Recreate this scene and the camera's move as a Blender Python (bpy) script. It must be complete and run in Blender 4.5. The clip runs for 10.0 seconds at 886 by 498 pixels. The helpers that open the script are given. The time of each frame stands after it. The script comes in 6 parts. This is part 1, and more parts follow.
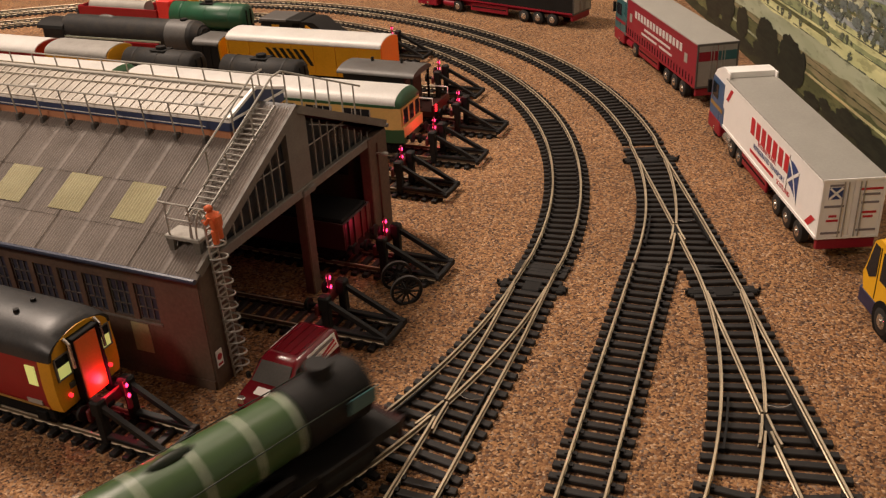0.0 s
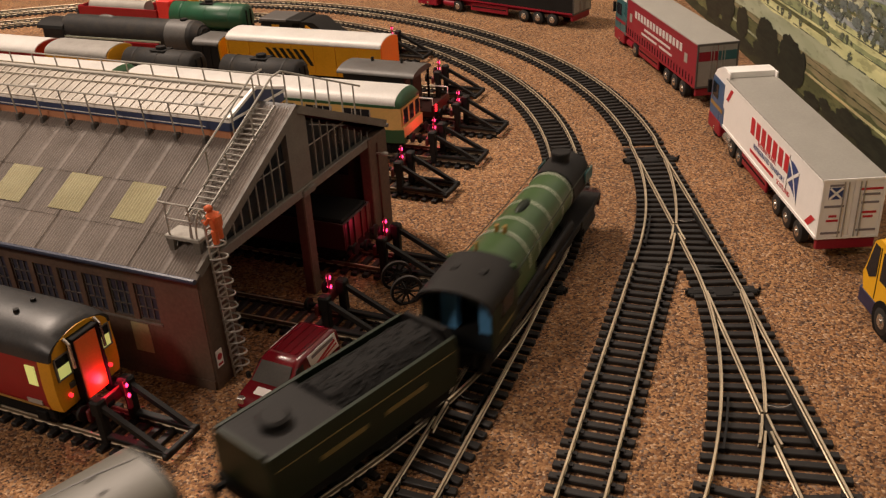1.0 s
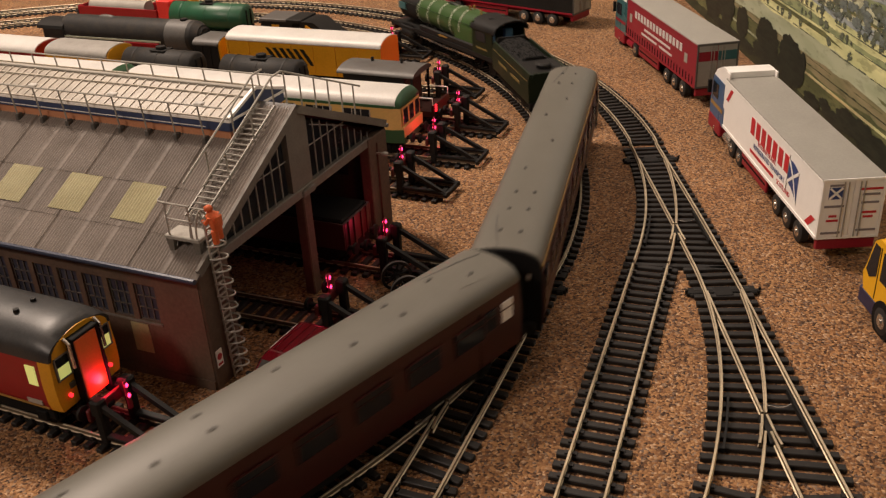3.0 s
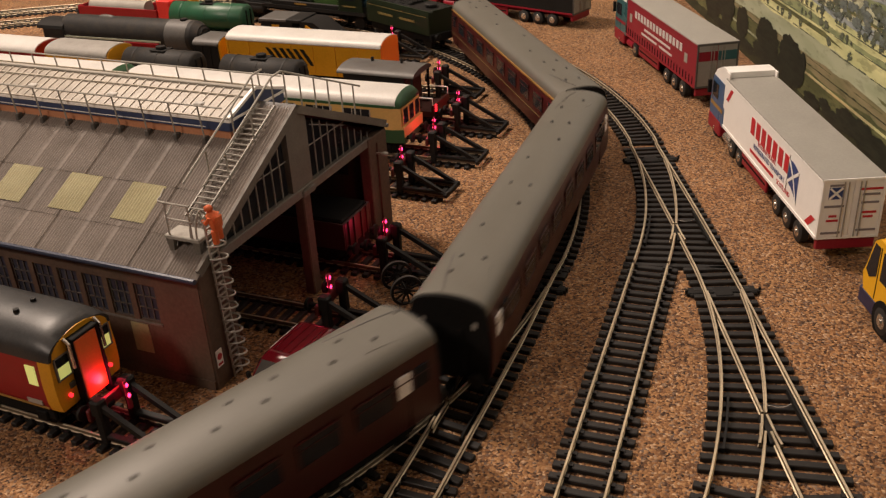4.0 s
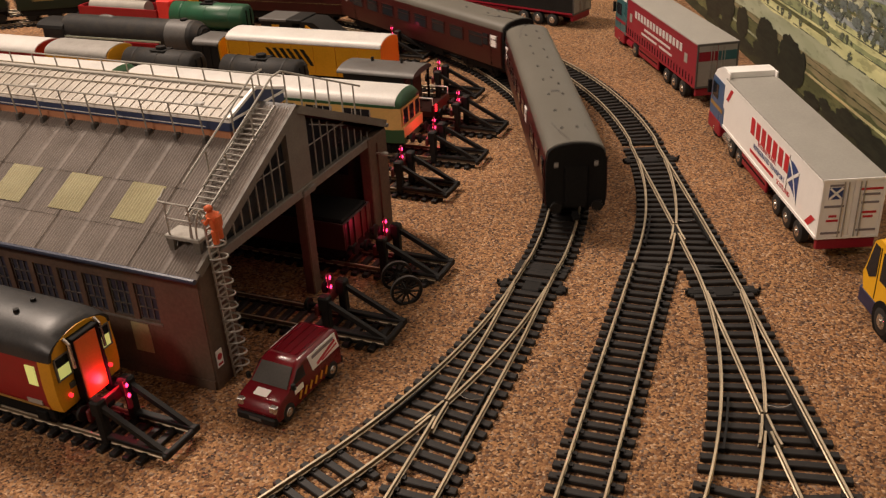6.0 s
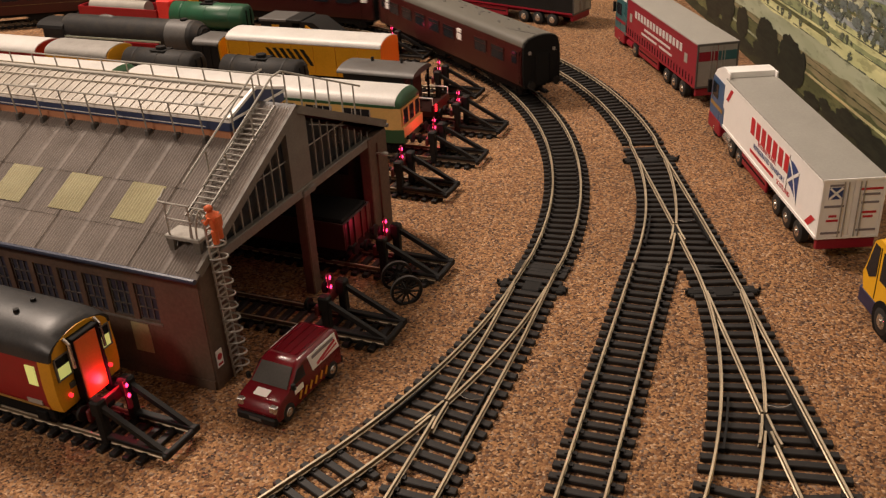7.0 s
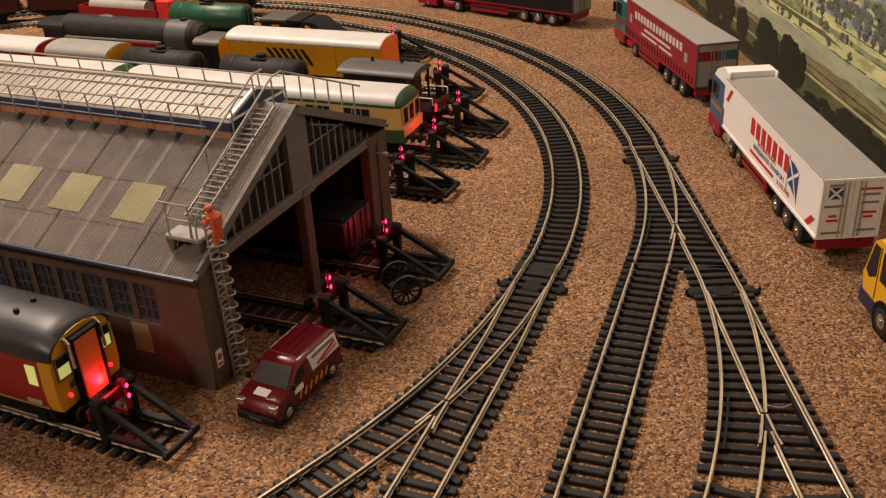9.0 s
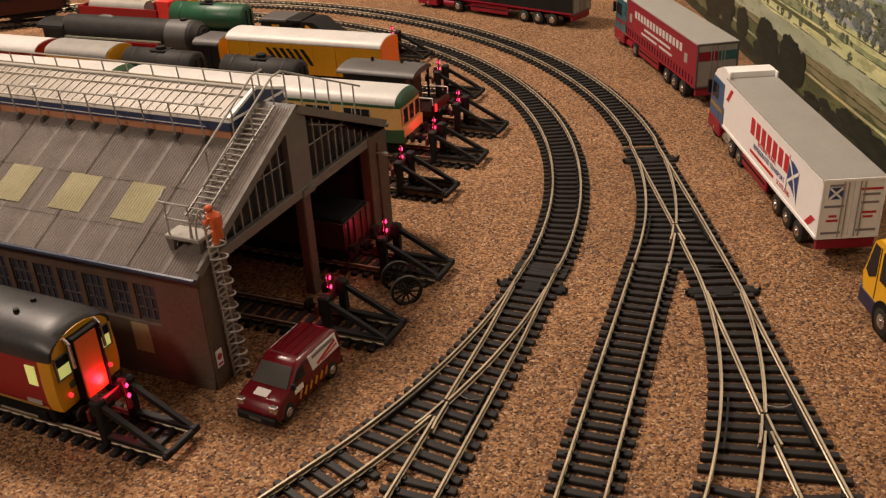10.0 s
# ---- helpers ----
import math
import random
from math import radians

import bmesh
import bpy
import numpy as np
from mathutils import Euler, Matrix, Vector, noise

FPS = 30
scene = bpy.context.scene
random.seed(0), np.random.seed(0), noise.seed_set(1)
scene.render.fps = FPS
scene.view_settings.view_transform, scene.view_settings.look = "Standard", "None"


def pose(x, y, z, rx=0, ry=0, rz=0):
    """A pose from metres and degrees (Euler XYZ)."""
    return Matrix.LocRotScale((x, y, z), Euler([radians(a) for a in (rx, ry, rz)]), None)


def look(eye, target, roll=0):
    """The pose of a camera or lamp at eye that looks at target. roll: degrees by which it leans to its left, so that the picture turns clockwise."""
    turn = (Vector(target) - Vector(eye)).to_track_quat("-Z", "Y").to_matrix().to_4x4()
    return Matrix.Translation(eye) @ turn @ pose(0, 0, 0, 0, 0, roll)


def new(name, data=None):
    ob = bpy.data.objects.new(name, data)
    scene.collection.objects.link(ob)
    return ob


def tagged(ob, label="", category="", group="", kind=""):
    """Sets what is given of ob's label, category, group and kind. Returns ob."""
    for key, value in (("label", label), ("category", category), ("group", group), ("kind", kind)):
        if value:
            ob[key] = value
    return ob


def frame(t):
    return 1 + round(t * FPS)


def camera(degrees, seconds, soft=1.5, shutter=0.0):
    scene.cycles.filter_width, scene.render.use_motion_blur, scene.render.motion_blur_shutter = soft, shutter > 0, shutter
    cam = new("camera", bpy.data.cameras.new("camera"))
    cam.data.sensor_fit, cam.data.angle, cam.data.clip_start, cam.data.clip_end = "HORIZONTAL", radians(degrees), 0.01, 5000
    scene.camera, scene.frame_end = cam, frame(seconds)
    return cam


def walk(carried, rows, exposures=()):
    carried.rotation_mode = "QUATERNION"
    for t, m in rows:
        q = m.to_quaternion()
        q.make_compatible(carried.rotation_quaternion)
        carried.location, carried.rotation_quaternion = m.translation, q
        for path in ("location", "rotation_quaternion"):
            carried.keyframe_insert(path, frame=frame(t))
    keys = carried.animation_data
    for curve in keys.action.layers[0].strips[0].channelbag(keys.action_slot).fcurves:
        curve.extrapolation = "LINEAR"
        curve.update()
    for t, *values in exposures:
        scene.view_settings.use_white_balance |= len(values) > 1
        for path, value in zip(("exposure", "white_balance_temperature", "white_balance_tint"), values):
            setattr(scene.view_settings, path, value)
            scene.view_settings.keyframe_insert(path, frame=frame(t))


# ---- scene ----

# ---- camera: it stands still ----
EYE = (0.0, 0.0, 0.2443)
PITCH = radians(27.815)
cam = camera(50.48, 10.0, soft=1.3, shutter=0.5)
VIEW = look(EYE, (0.0, math.cos(PITCH), EYE[2] - math.sin(PITCH)), -3.19)
walk(cam, [(0.0, VIEW), (10.0, VIEW)], exposures=((0.0, 0.0), (10.0, 0.0)))

# ---- light: one warm room lamp under the ceiling, two added fills, dim bounce from the room ----
world = bpy.data.worlds.new("world")
scene.world = world
world.use_nodes = True
world.node_tree.nodes["Background"].inputs[0].default_value = (1.0, 0.82, 0.66, 1)
world.node_tree.nodes["Background"].inputs[1].default_value = 0.05


def lamp(name, kind, place, target, energy, colour, size):
    data = bpy.data.lights.new(name, kind)
    data.energy, data.color = energy, colour
    if kind == "AREA":
        data.shape, data.size = "DISK", size
    else:
        data.shadow_soft_size = size
    ob = new(name, data)
    ob.matrix_basis = look(place, target)
    return ob


lamp("room_lamp", "AREA", (-0.60, 1.00, 1.10), (-0.05, 0.72, 0.0), 19.0, (1.0, 0.80, 0.65), 0.26)
# two unseen fills, added to lift the gable, shed roof and trailer side
lamp("fill_lamp_right", "AREA", (0.12, 0.98, 1.36), (0.05, 0.82, 0.0), 3.8, (1.0, 0.80, 0.65), 0.26)
lamp("fill_lamp_near", "AREA", (-0.95, -0.32, 1.08), (-0.55, 0.40, 0.0), 8.2, (1.0, 0.80, 0.66), 0.26)

# ---- small tools, all in millimetres ----
MM = 0.001


def mm(x, y, z=0.0, turn=0.0):
    return pose(x * MM, y * MM, z * MM, 0, 0, turn)


class Shape:
    """A mesh in the making, in millimetres."""

    def __init__(self):
        self.v, self.f, self.two_tone = [], [], False

    def add(self, verts, faces):
        n = len(self.v)
        self.v += [tuple(q) for q in verts]
        self.f += [tuple(i + n for i in face) for face in faces]
        return self

    def box(self, x0, x1, y0, y1, z0, z1, c=0.0):
        """A box with chamfered upright edges and top where c > 0."""
        if c <= 0:
            v = [(x, y, z) for z in (z0, z1) for x, y in ((x0, y0), (x1, y0), (x1, y1), (x0, y1))]
            return self.add(v, [(3, 2, 1, 0), (4, 5, 6, 7), (0, 1, 5, 4), (1, 2, 6, 5), (2, 3, 7, 6), (3, 0, 4, 7)])
        ring = []
        for x, y, i, j in ((x0, y0, 1, 1), (x1, y0, -1, 1), (x1, y1, -1, -1), (x0, y1, 1, -1)):
            a, b = (x, y + j * c), (x + i * c, y)
            ring += [a, b] if i * j > 0 else [b, a]
        inner = [(min(max(x, x0 + c), x1 - c), min(max(y, y0 + c), y1 - c)) for x, y in ring]
        rows = [[(x, y, z0) for x, y in ring], [(x, y, z1 - c) for x, y in ring], [(x, y, z1) for x, y in inner]]
        return self.loft(rows)

    def loft(self, rows, caps=True):
        """Closed rings of equal length joined one to the next."""
        n, v, f = len(rows[0]), [q for row in rows for q in row], []
        for r in range(len(rows) - 1):
            for i in range(n):
                j = (i + 1) % n
                f.append((r * n + i, r * n + j, (r + 1) * n + j, (r + 1) * n + i))
        if caps:
            f.append(tuple(range(n - 1, -1, -1)))
            f.append(tuple(range((len(rows) - 1) * n, len(rows) * n)))
        return self.add(v, f)

    def cyl(self, a, b, r, r2=None, n=12):
        a, b = Vector(a), Vector(b)
        r2 = r if r2 is None else r2
        d = (b - a).normalized()
        e = d.orthogonal().normalized()
        g = d.cross(e)
        rows = [[p + (e * math.cos(2 * math.pi * i / n) + g * math.sin(2 * math.pi * i / n)) * q for i in range(n)] for p, q in ((a, r), (b, r2))]
        return self.loft(rows)

    def tube(self, points, r, n=6):
        """One continuous round bar through the points."""
        pts = [Vector(q) for q in points]
        e, rows = None, []
        for i, q in enumerate(pts):
            d = (pts[min(i + 1, len(pts) - 1)] - pts[max(i - 1, 0)]).normalized()
            e = d.orthogonal().normalized() if e is None else (e - d * e.dot(d)).normalized()
            g = d.cross(e)
            rows.append([q + (e * math.cos(2 * math.pi * k / n) + g * math.sin(2 * math.pi * k / n)) * r for k in range(n)])
        return self.loft(rows)

    def ball(self, c, rx, ry, rz, n=10, m=6):
        rows = []
        for k in range(m + 1):
            t = math.pi * (k + 0.02) / (m + 0.04) - math.pi / 2
            rows.append([(c[0] + rx * math.cos(t) * math.cos(2 * math.pi * i / n), c[1] + ry * math.cos(t) * math.sin(2 * math.pi * i / n), c[2] + rz * math.sin(t)) for i in range(n)])
        return self.loft(rows)

    def along_x(self, profile, xs):
        """A closed (y, z) profile drawn out along x."""
        return self.loft([[(x, y, z) for y, z in profile] for x in xs])

    def along_y(self, profile, ys):
        return self.loft([[(x, y, z) for x, z in profile] for y in ys])

    def beam(self, a, b, w, h):
        """A square bar from a to b, w across and h deep."""
        a, b = Vector(a), Vector(b)
        d = (b - a).normalized()
        e = d.cross(Vector((0, 0, 1)))
        e = e.normalized() if e.length > 1e-4 else Vector((1, 0, 0))
        g = e.cross(d)
        q = [(-w / 2, -h / 2), (w / 2, -h / 2), (w / 2, h / 2), (-w / 2, h / 2)]
        return self.loft([[p + e * i + g * j for i, j in q] for p in (a, b)])

    def mesh(self, name, smooth=0.0):
        me = bpy.data.meshes.new(name)
        me.from_pydata([(x * MM, y * MM, z * MM) for x, y, z in self.v], [], self.f)
        bm = bmesh.new()
        bm.from_mesh(me)
        bmesh.ops.recalc_face_normals(bm, faces=bm.faces)
        bm.to_mesh(me)
        bm.free()
        if smooth:
            for face in me.polygons:
                face.use_smooth = True
            me.set_sharp_from_angle(angle=radians(smooth))
        return me


def part(name, shape, material, parent, label="", smooth=35.0, at=None):
    ob = new(name, shape if isinstance(shape, bpy.types.Mesh) else shape.mesh(name, smooth))
    if not ob.data.materials:
        ob.data.materials.append(material)
        if material is M_RAIL and shape.two_tone:
            ob.data.materials.append(M_RAILSIDE)
            for face in ob.data.polygons:
                face.material_index = 0 if face.normal.z > 0.5 else 1
    ob.parent = parent
    if at is not None:
        ob.matrix_basis = at
    if label:
        ob["label"] = label
    return ob


def thing(name, m, label, category, group="", kind=""):
    ob = new(name)
    ob.empty_display_size = 0.01
    ob.matrix_basis = m
    return tagged(ob, label, category, group, kind)


def solid(name, shape, material, label, category="", kind="", group="", smooth=35.0, at=None):
    ob = part(name, shape, material, None, "", smooth, at)
    return tagged(ob, label, category, group, kind)


def text(words, size, material, parent, m, name="lettering", squash=1.0):
    data = bpy.data.curves.new(name, "FONT")
    data.body, data.size, data.extrude = words, size * MM, 0.00006
    data.align_x = "CENTER"
    data.materials.append(material)
    ob = new(name, data)
    ob.parent, ob.matrix_basis = parent, m @ Matrix.Diagonal((squash, 1, 1, 1))
    return ob


# ---- materials ----
def paint(name, colour, rough=0.5, metal=0.0, var=0.12, scale=60.0, grain=900.0, bump=0.15, dirt=0.0, dirt_colour=(0.06, 0.045, 0.03), spec=0.5):
    """Paint, plastic or metal with wear at two scales: broad blotches and fine grain."""
    mat = bpy.data.materials.new(name)
    mat.use_nodes = True
    nt = mat.node_tree
    N, K = nt.nodes, nt.links
    b = N["Principled BSDF"]
    co = N.new("ShaderNodeTexCoord")
    big, fine = N.new("ShaderNodeTexNoise"), N.new("ShaderNodeTexNoise")
    big.inputs["Scale"].default_value, big.inputs["Detail"].default_value = scale, 5
    fine.inputs["Scale"].default_value, fine.inputs["Detail"].default_value = grain, 3
    K.new(co.outputs["Object"], big.inputs["Vector"])
    K.new(co.outputs["Object"], fine.inputs["Vector"])
    add = N.new("ShaderNodeMath")
    add.operation = "ADD"
    K.new(big.outputs["Fac"], add.inputs[0])
    K.new(fine.outputs["Fac"], add.inputs[1])
    ramp = N.new("ShaderNodeMapRange")
    ramp.inputs["From Min"].default_value, ramp.inputs["From Max"].default_value = 0.65, 1.35
    ramp.inputs["To Min"].default_value, ramp.inputs["To Max"].default_value = 1 - var, 1 + var
    K.new(add.outputs[0], ramp.inputs["Value"])
    hsv = N.new("ShaderNodeHueSaturation")
    hsv.inputs["Color"].default_value = (*colour, 1)
    K.new(ramp.outputs[0], hsv.inputs["Value"])
    out = hsv.outputs[0]
    if dirt:
        stain = N.new("ShaderNodeTexNoise")
        stain.inputs["Scale"].default_value, stain.inputs["Detail"].default_value = scale * 2.3, 8
        K.new(co.outputs["Object"], stain.inputs["Vector"])
        lim = N.new("ShaderNodeMapRange")
        lim.inputs["From Min"].default_value, lim.inputs["From Max"].default_value = 0.45, 0.72
        lim.inputs["To Max"].default_value = dirt
        K.new(stain.outputs["Fac"], lim.inputs["Value"])
        mix = N.new("ShaderNodeMix")
        mix.data_type = "RGBA"
        mix.inputs["B"].default_value = (*dirt_colour, 1)
        mix_a, mix_b = [s for s in mix.inputs if s.name in "AB" and s.type == "RGBA"]
        mix_b.default_value = (*dirt_colour, 1)
        K.new(lim.outputs[0], mix.inputs["Factor"])
        K.new(out, mix_a)
        out = [s for s in mix.outputs if s.type == "RGBA"][0]
    K.new(out, b.inputs["Base Color"])
    rr = N.new("ShaderNodeMapRange")
    rr.inputs["To Min"].default_value, rr.inputs["To Max"].default_value = max(rough - 0.12, 0.03), min(rough + 0.12, 1)
    K.new(big.outputs["Fac"], rr.inputs["Value"])
    K.new(rr.outputs[0], b.inputs["Roughness"])
    b.inputs["Metallic"].default_value = metal
    b.inputs["Specular IOR Level"].default_value = spec
    if bump:
        bn = N.new("ShaderNodeBump")
        bn.inputs["Strength"].default_value, bn.inputs["Distance"].default_value = bump, 0.0003
        K.new(fine.outputs["Fac"], bn.inputs["Height"])
        K.new(bn.outputs[0], b.inputs["Normal"])
    return mat


def glow(name, colour, strength):
    mat = bpy.data.materials.new(name)
    mat.use_nodes = True
    b = mat.node_tree.nodes["Principled BSDF"]
    b.inputs["Base Color"].default_value = (*colour, 1)
    b.inputs["Emission Color"].default_value = (*colour, 1)
    b.inputs["Emission Strength"].default_value = strength
    return mat


def granules(name):
    """Cork ballast: grains of 1 to 2 mm, each with a tone of its own."""
    mat = bpy.data.materials.new(name)
    mat.use_nodes = True
    nt = mat.node_tree
    N, K = nt.nodes, nt.links
    b = N["Principled BSDF"]
    co = N.new("ShaderNodeTexCoord")
    warp = N.new("ShaderNodeTexNoise")
    warp.inputs["Scale"].default_value = 420
    K.new(co.outputs["Object"], warp.inputs["Vector"])
    vm = N.new("ShaderNodeVectorMath")
    vm.operation = "MULTIPLY_ADD"
    vm.inputs[1].default_value = (0.0010, 0.0010, 0.0010)
    K.new(warp.outputs["Color"], vm.inputs[0])
    K.new(co.outputs["Object"], vm.inputs[2])
    cells, near = N.new("ShaderNodeTexVoronoi"), N.new("ShaderNodeTexVoronoi")
    near.feature = "F1"
    for v in (cells, near):
        v.inputs["Scale"].default_value = 960
        K.new(vm.outputs[0], v.inputs["Vector"])
    sep = N.new("ShaderNodeSeparateColor")
    K.new(cells.outputs["Color"], sep.inputs[0])
    ramp = N.new("ShaderNodeValToRGB")
    stops = ((0.0, (0.040, 0.025, 0.018)), (0.14, (0.114, 0.059, 0.033)), (0.36, (0.215, 0.106, 0.049)), (0.60, (0.325, 0.168, 0.074)), (0.78, (0.43, 0.240, 0.107)), (0.88, (0.125, 0.088, 0.072)), (1.0, (0.56, 0.365, 0.21)))
    el = ramp.color_ramp.elements
    while len(el) < len(stops):
        el.new(0.5)
    for e, (p, c) in zip(el, stops):
        e.position, e.color = p, (*c, 1)
    K.new(sep.outputs[0], ramp.inputs[0])
    wide = N.new("ShaderNodeTexNoise")
    wide.inputs["Scale"].default_value, wide.inputs["Detail"].default_value = 14, 6
    K.new(co.outputs["Object"], wide.inputs["Vector"])
    mr = N.new("ShaderNodeMapRange")
    mr.inputs["From Min"].default_value, mr.inputs["From Max"].default_value = 0.3, 0.7
    mr.inputs["To Min"].default_value, mr.inputs["To Max"].default_value = 0.82, 1.12
    K.new(wide.outputs["Fac"], mr.inputs["Value"])
    hsv = N.new("ShaderNodeHueSaturation")
    K.new(ramp.outputs[0], hsv.inputs["Color"])
    K.new(mr.outputs[0], hsv.inputs["Value"])
    K.new(hsv.outputs[0], b.inputs["Base Color"])
    b.inputs["Roughness"].default_value = 0.85
    b.inputs["Specular IOR Level"].default_value = 0.25
    mul = N.new("ShaderNodeMath")
    mul.operation = "MULTIPLY_ADD"
    mul.inputs[1].default_value = -1.0
    K.new(near.outputs["Distance"], mul.inputs[0])
    K.new(sep.outputs[1], mul.inputs[2])
    bn = N.new("ShaderNodeBump")
    bn.inputs["Strength"].default_value, bn.inputs["Distance"].default_value = 0.65, 0.0009
    K.new(mul.outputs[0], bn.inputs["Height"])
    K.new(bn.outputs[0], b.inputs["Normal"])
    return mat


M_GROUND = granules("cork_ballast")
M_SLEEPER = paint("black_plastic_sleeper", (0.013, 0.012, 0.0115), 0.5, var=0.35, grain=700, spec=0.35)
M_RAIL = paint("worn_rail_top", (0.60, 0.51, 0.36), 0.36, 0.6, var=0.2, scale=40, dirt=0.25)
M_RAILSIDE = paint("tarnished_rail_side", (0.17, 0.125, 0.080), 0.6, 0.3, var=0.3, scale=40, dirt=0.4)
M_BLACK = paint("black_paint", (0.010, 0.0095, 0.009), 0.62, var=0.4, spec=0.25)
M_MATT = paint("matt_black", (0.006, 0.0058, 0.0056), 0.8, var=0.4, spec=0.2)
M_T1ROOF = paint("glossy_dark_roof", (0.034, 0.035, 0.036), 0.40, var=0.25, dirt=0.15, spec=0.32)
M_GREY = paint("dark_grey_paint", (0.085, 0.082, 0.078), 0.5, var=0.2, dirt=0.3)
M_STEEL = paint("bright_steel", (0.62, 0.60, 0.56), 0.25, 0.9, var=0.1)
M_SILVER = paint("pale_grey_metal", (0.34, 0.325, 0.29), 0.5, 0.1, var=0.15)
M_ROOF = paint("corrugated_grey_roof", (0.185, 0.158, 0.138), 0.7, var=0.25, scale=26, dirt=0.35)
M_SKYLIGHT = paint("yellowed_skylight", (0.31, 0.285, 0.155), 0.45, var=0.16, dirt=0.25, dirt_colour=(0.25, 0.2, 0.1))
M_BRICK = paint("brown_brickwork", (0.104, 0.066, 0.045), 0.75, var=0.25, scale=45, grain=500, bump=0.4, dirt=0.3)
M_STONE = paint("grey_gable_paint", (0.150, 0.137, 0.118), 0.65, var=0.2, dirt=0.25)
M_WINDOW = paint("dark_glass", (0.016, 0.018, 0.022), 0.08, var=0.2, bump=0.0, spec=0.16)
M_SHEDGLASS = paint("dusty_blue_glass", (0.040, 0.046, 0.066), 0.3, var=0.35, bump=0.0)
M_DARK = paint("sooty_grey", (0.020, 0.0195, 0.019), 0.6, var=0.35, dirt=0.4, spec=0.25)
M_WHITE = paint("white_paint", (0.88, 0.865, 0.83), 0.38, var=0.03, dirt=0.03)
M_CREAM_ROOF = paint("white_coach_roof", (0.56, 0.55, 0.525), 0.45, var=0.1, dirt=0.12, dirt_colour=(0.4, 0.36, 0.3))
M_BLUE = paint("blue_fascia", (0.035, 0.055, 0.13), 0.5, var=0.15)
M_ORANGE_FASCIA = paint("tan_fascia", (0.52, 0.235, 0.125), 0.6, var=0.12)
M_LANTERN = paint("dusty_glazing", (0.25, 0.212, 0.16), 0.4, var=0.3, scale=70, dirt=0.5, dirt_colour=(0.40, 0.36, 0.28))
M_COACH_ROOF = paint("grey_coach_roof", (0.118, 0.114, 0.096), 0.46, var=0.08, scale=20, dirt=0.12)
M_MAROON = paint("maroon_coach_paint", (0.040, 0.0056, 0.0048), 0.38, var=0.15, spec=0.4)
M_LINING = paint("yellow_lining", (0.30, 0.17, 0.04), 0.4)
M_STRAW = paint("faded_straw_print", (0.17, 0.13, 0.04), 0.5)
M_GREEN = paint("green_engine_paint", (0.036, 0.080, 0.023), 0.38, var=0.15, spec=0.5)
M_TENDER = paint("dark_green_tender_paint", (0.0055, 0.0130, 0.0042), 0.5, var=0.25, spec=0.35)
M_BAND = paint("pale_boiler_band", (0.42, 0.46, 0.36), 0.4, var=0.2)
M_COAL = paint("coal", (0.007, 0.0068, 0.0065), 0.75, var=0.6, grain=500, bump=1.0, spec=0.2)
M_RED = paint("red_paint", (0.26, 0.005, 0.011), 0.35, var=0.1)
M_CHASSIS_RED = paint("red_chassis", (0.24, 0.006, 0.020), 0.4)
M_YELLOW = paint("yellow_paint", (0.62, 0.30, 0.015), 0.35, var=0.1)
M_ORANGE = paint("orange_panel", (0.95, 0.20, 0.014), 0.4, var=0.06)
M_TEAL = paint("teal_cab_paint", (0.035, 0.115, 0.125), 0.3)
M_CABBLUE = paint("blue_cab_paint", (0.03, 0.09, 0.20), 0.3)
M_TRAILER_ROOF = paint("grey_trailer_roof", (0.30, 0.29, 0.26), 0.5, var=0.1)
M_TRAILER_RED = paint("red_curtain", (0.25, 0.013, 0.028), 0.45, var=0.12)
M_TYRE = paint("black_tyre", (0.014, 0.013, 0.012), 0.7)
M_NAVY = paint("navy_skirt", (0.018, 0.02, 0.06), 0.4)
M_VAN = paint("dark_red_van_paint", (0.125, 0.004, 0.009), 0.22, var=0.06, spec=0.7)
M_TANKGREEN = paint("green_tank", (0.016, 0.085, 0.042), 0.4, var=0.15, dirt=0.2)
M_CREAM = paint("cream_paint", (0.62, 0.42, 0.14), 0.4, var=0.1)
M_DMUGREEN = paint("dark_green_paint", (0.025, 0.085, 0.035), 0.4)
M_HIVIS = paint("orange_workwear", (0.62, 0.12, 0.03), 0.6, var=0.2)
M_LED = glow("pink_red_led", (1.0, 0.035, 0.15), 4.0)
M_TAIL = glow("red_tail_light", (1.0, 0.02, 0.03), 2.2)
M_BUS = paint("bright_yellow_bus_paint", (0.80, 0.42, 0.012), 0.3, var=0.05)
# yellow door paint with the buffer lamps' red glow mixed into its colour
M_REDLIT_DOOR = paint("yellow_door_paint_lit_red", (0.72, 0.16, 0.035), 0.4, var=0.08)
M_LIT = glow("lit_window", (0.66, 0.66, 0.20), 0.5)
M_BOARD = paint("pine_board", (0.35, 0.24, 0.14), 0.6, var=0.2)
M_WALL = paint("cream_room_wall", (0.42, 0.38, 0.33), 0.9, var=0.05, scale=3)
M_BAR = paint("grey_print", (0.22, 0.20, 0.22), 0.5)
M_REDPRINT = paint("red_print", (0.50, 0.02, 0.03), 0.45)
M_BLUEPRINT = paint("blue_print", (0.03, 0.06, 0.20), 0.45)

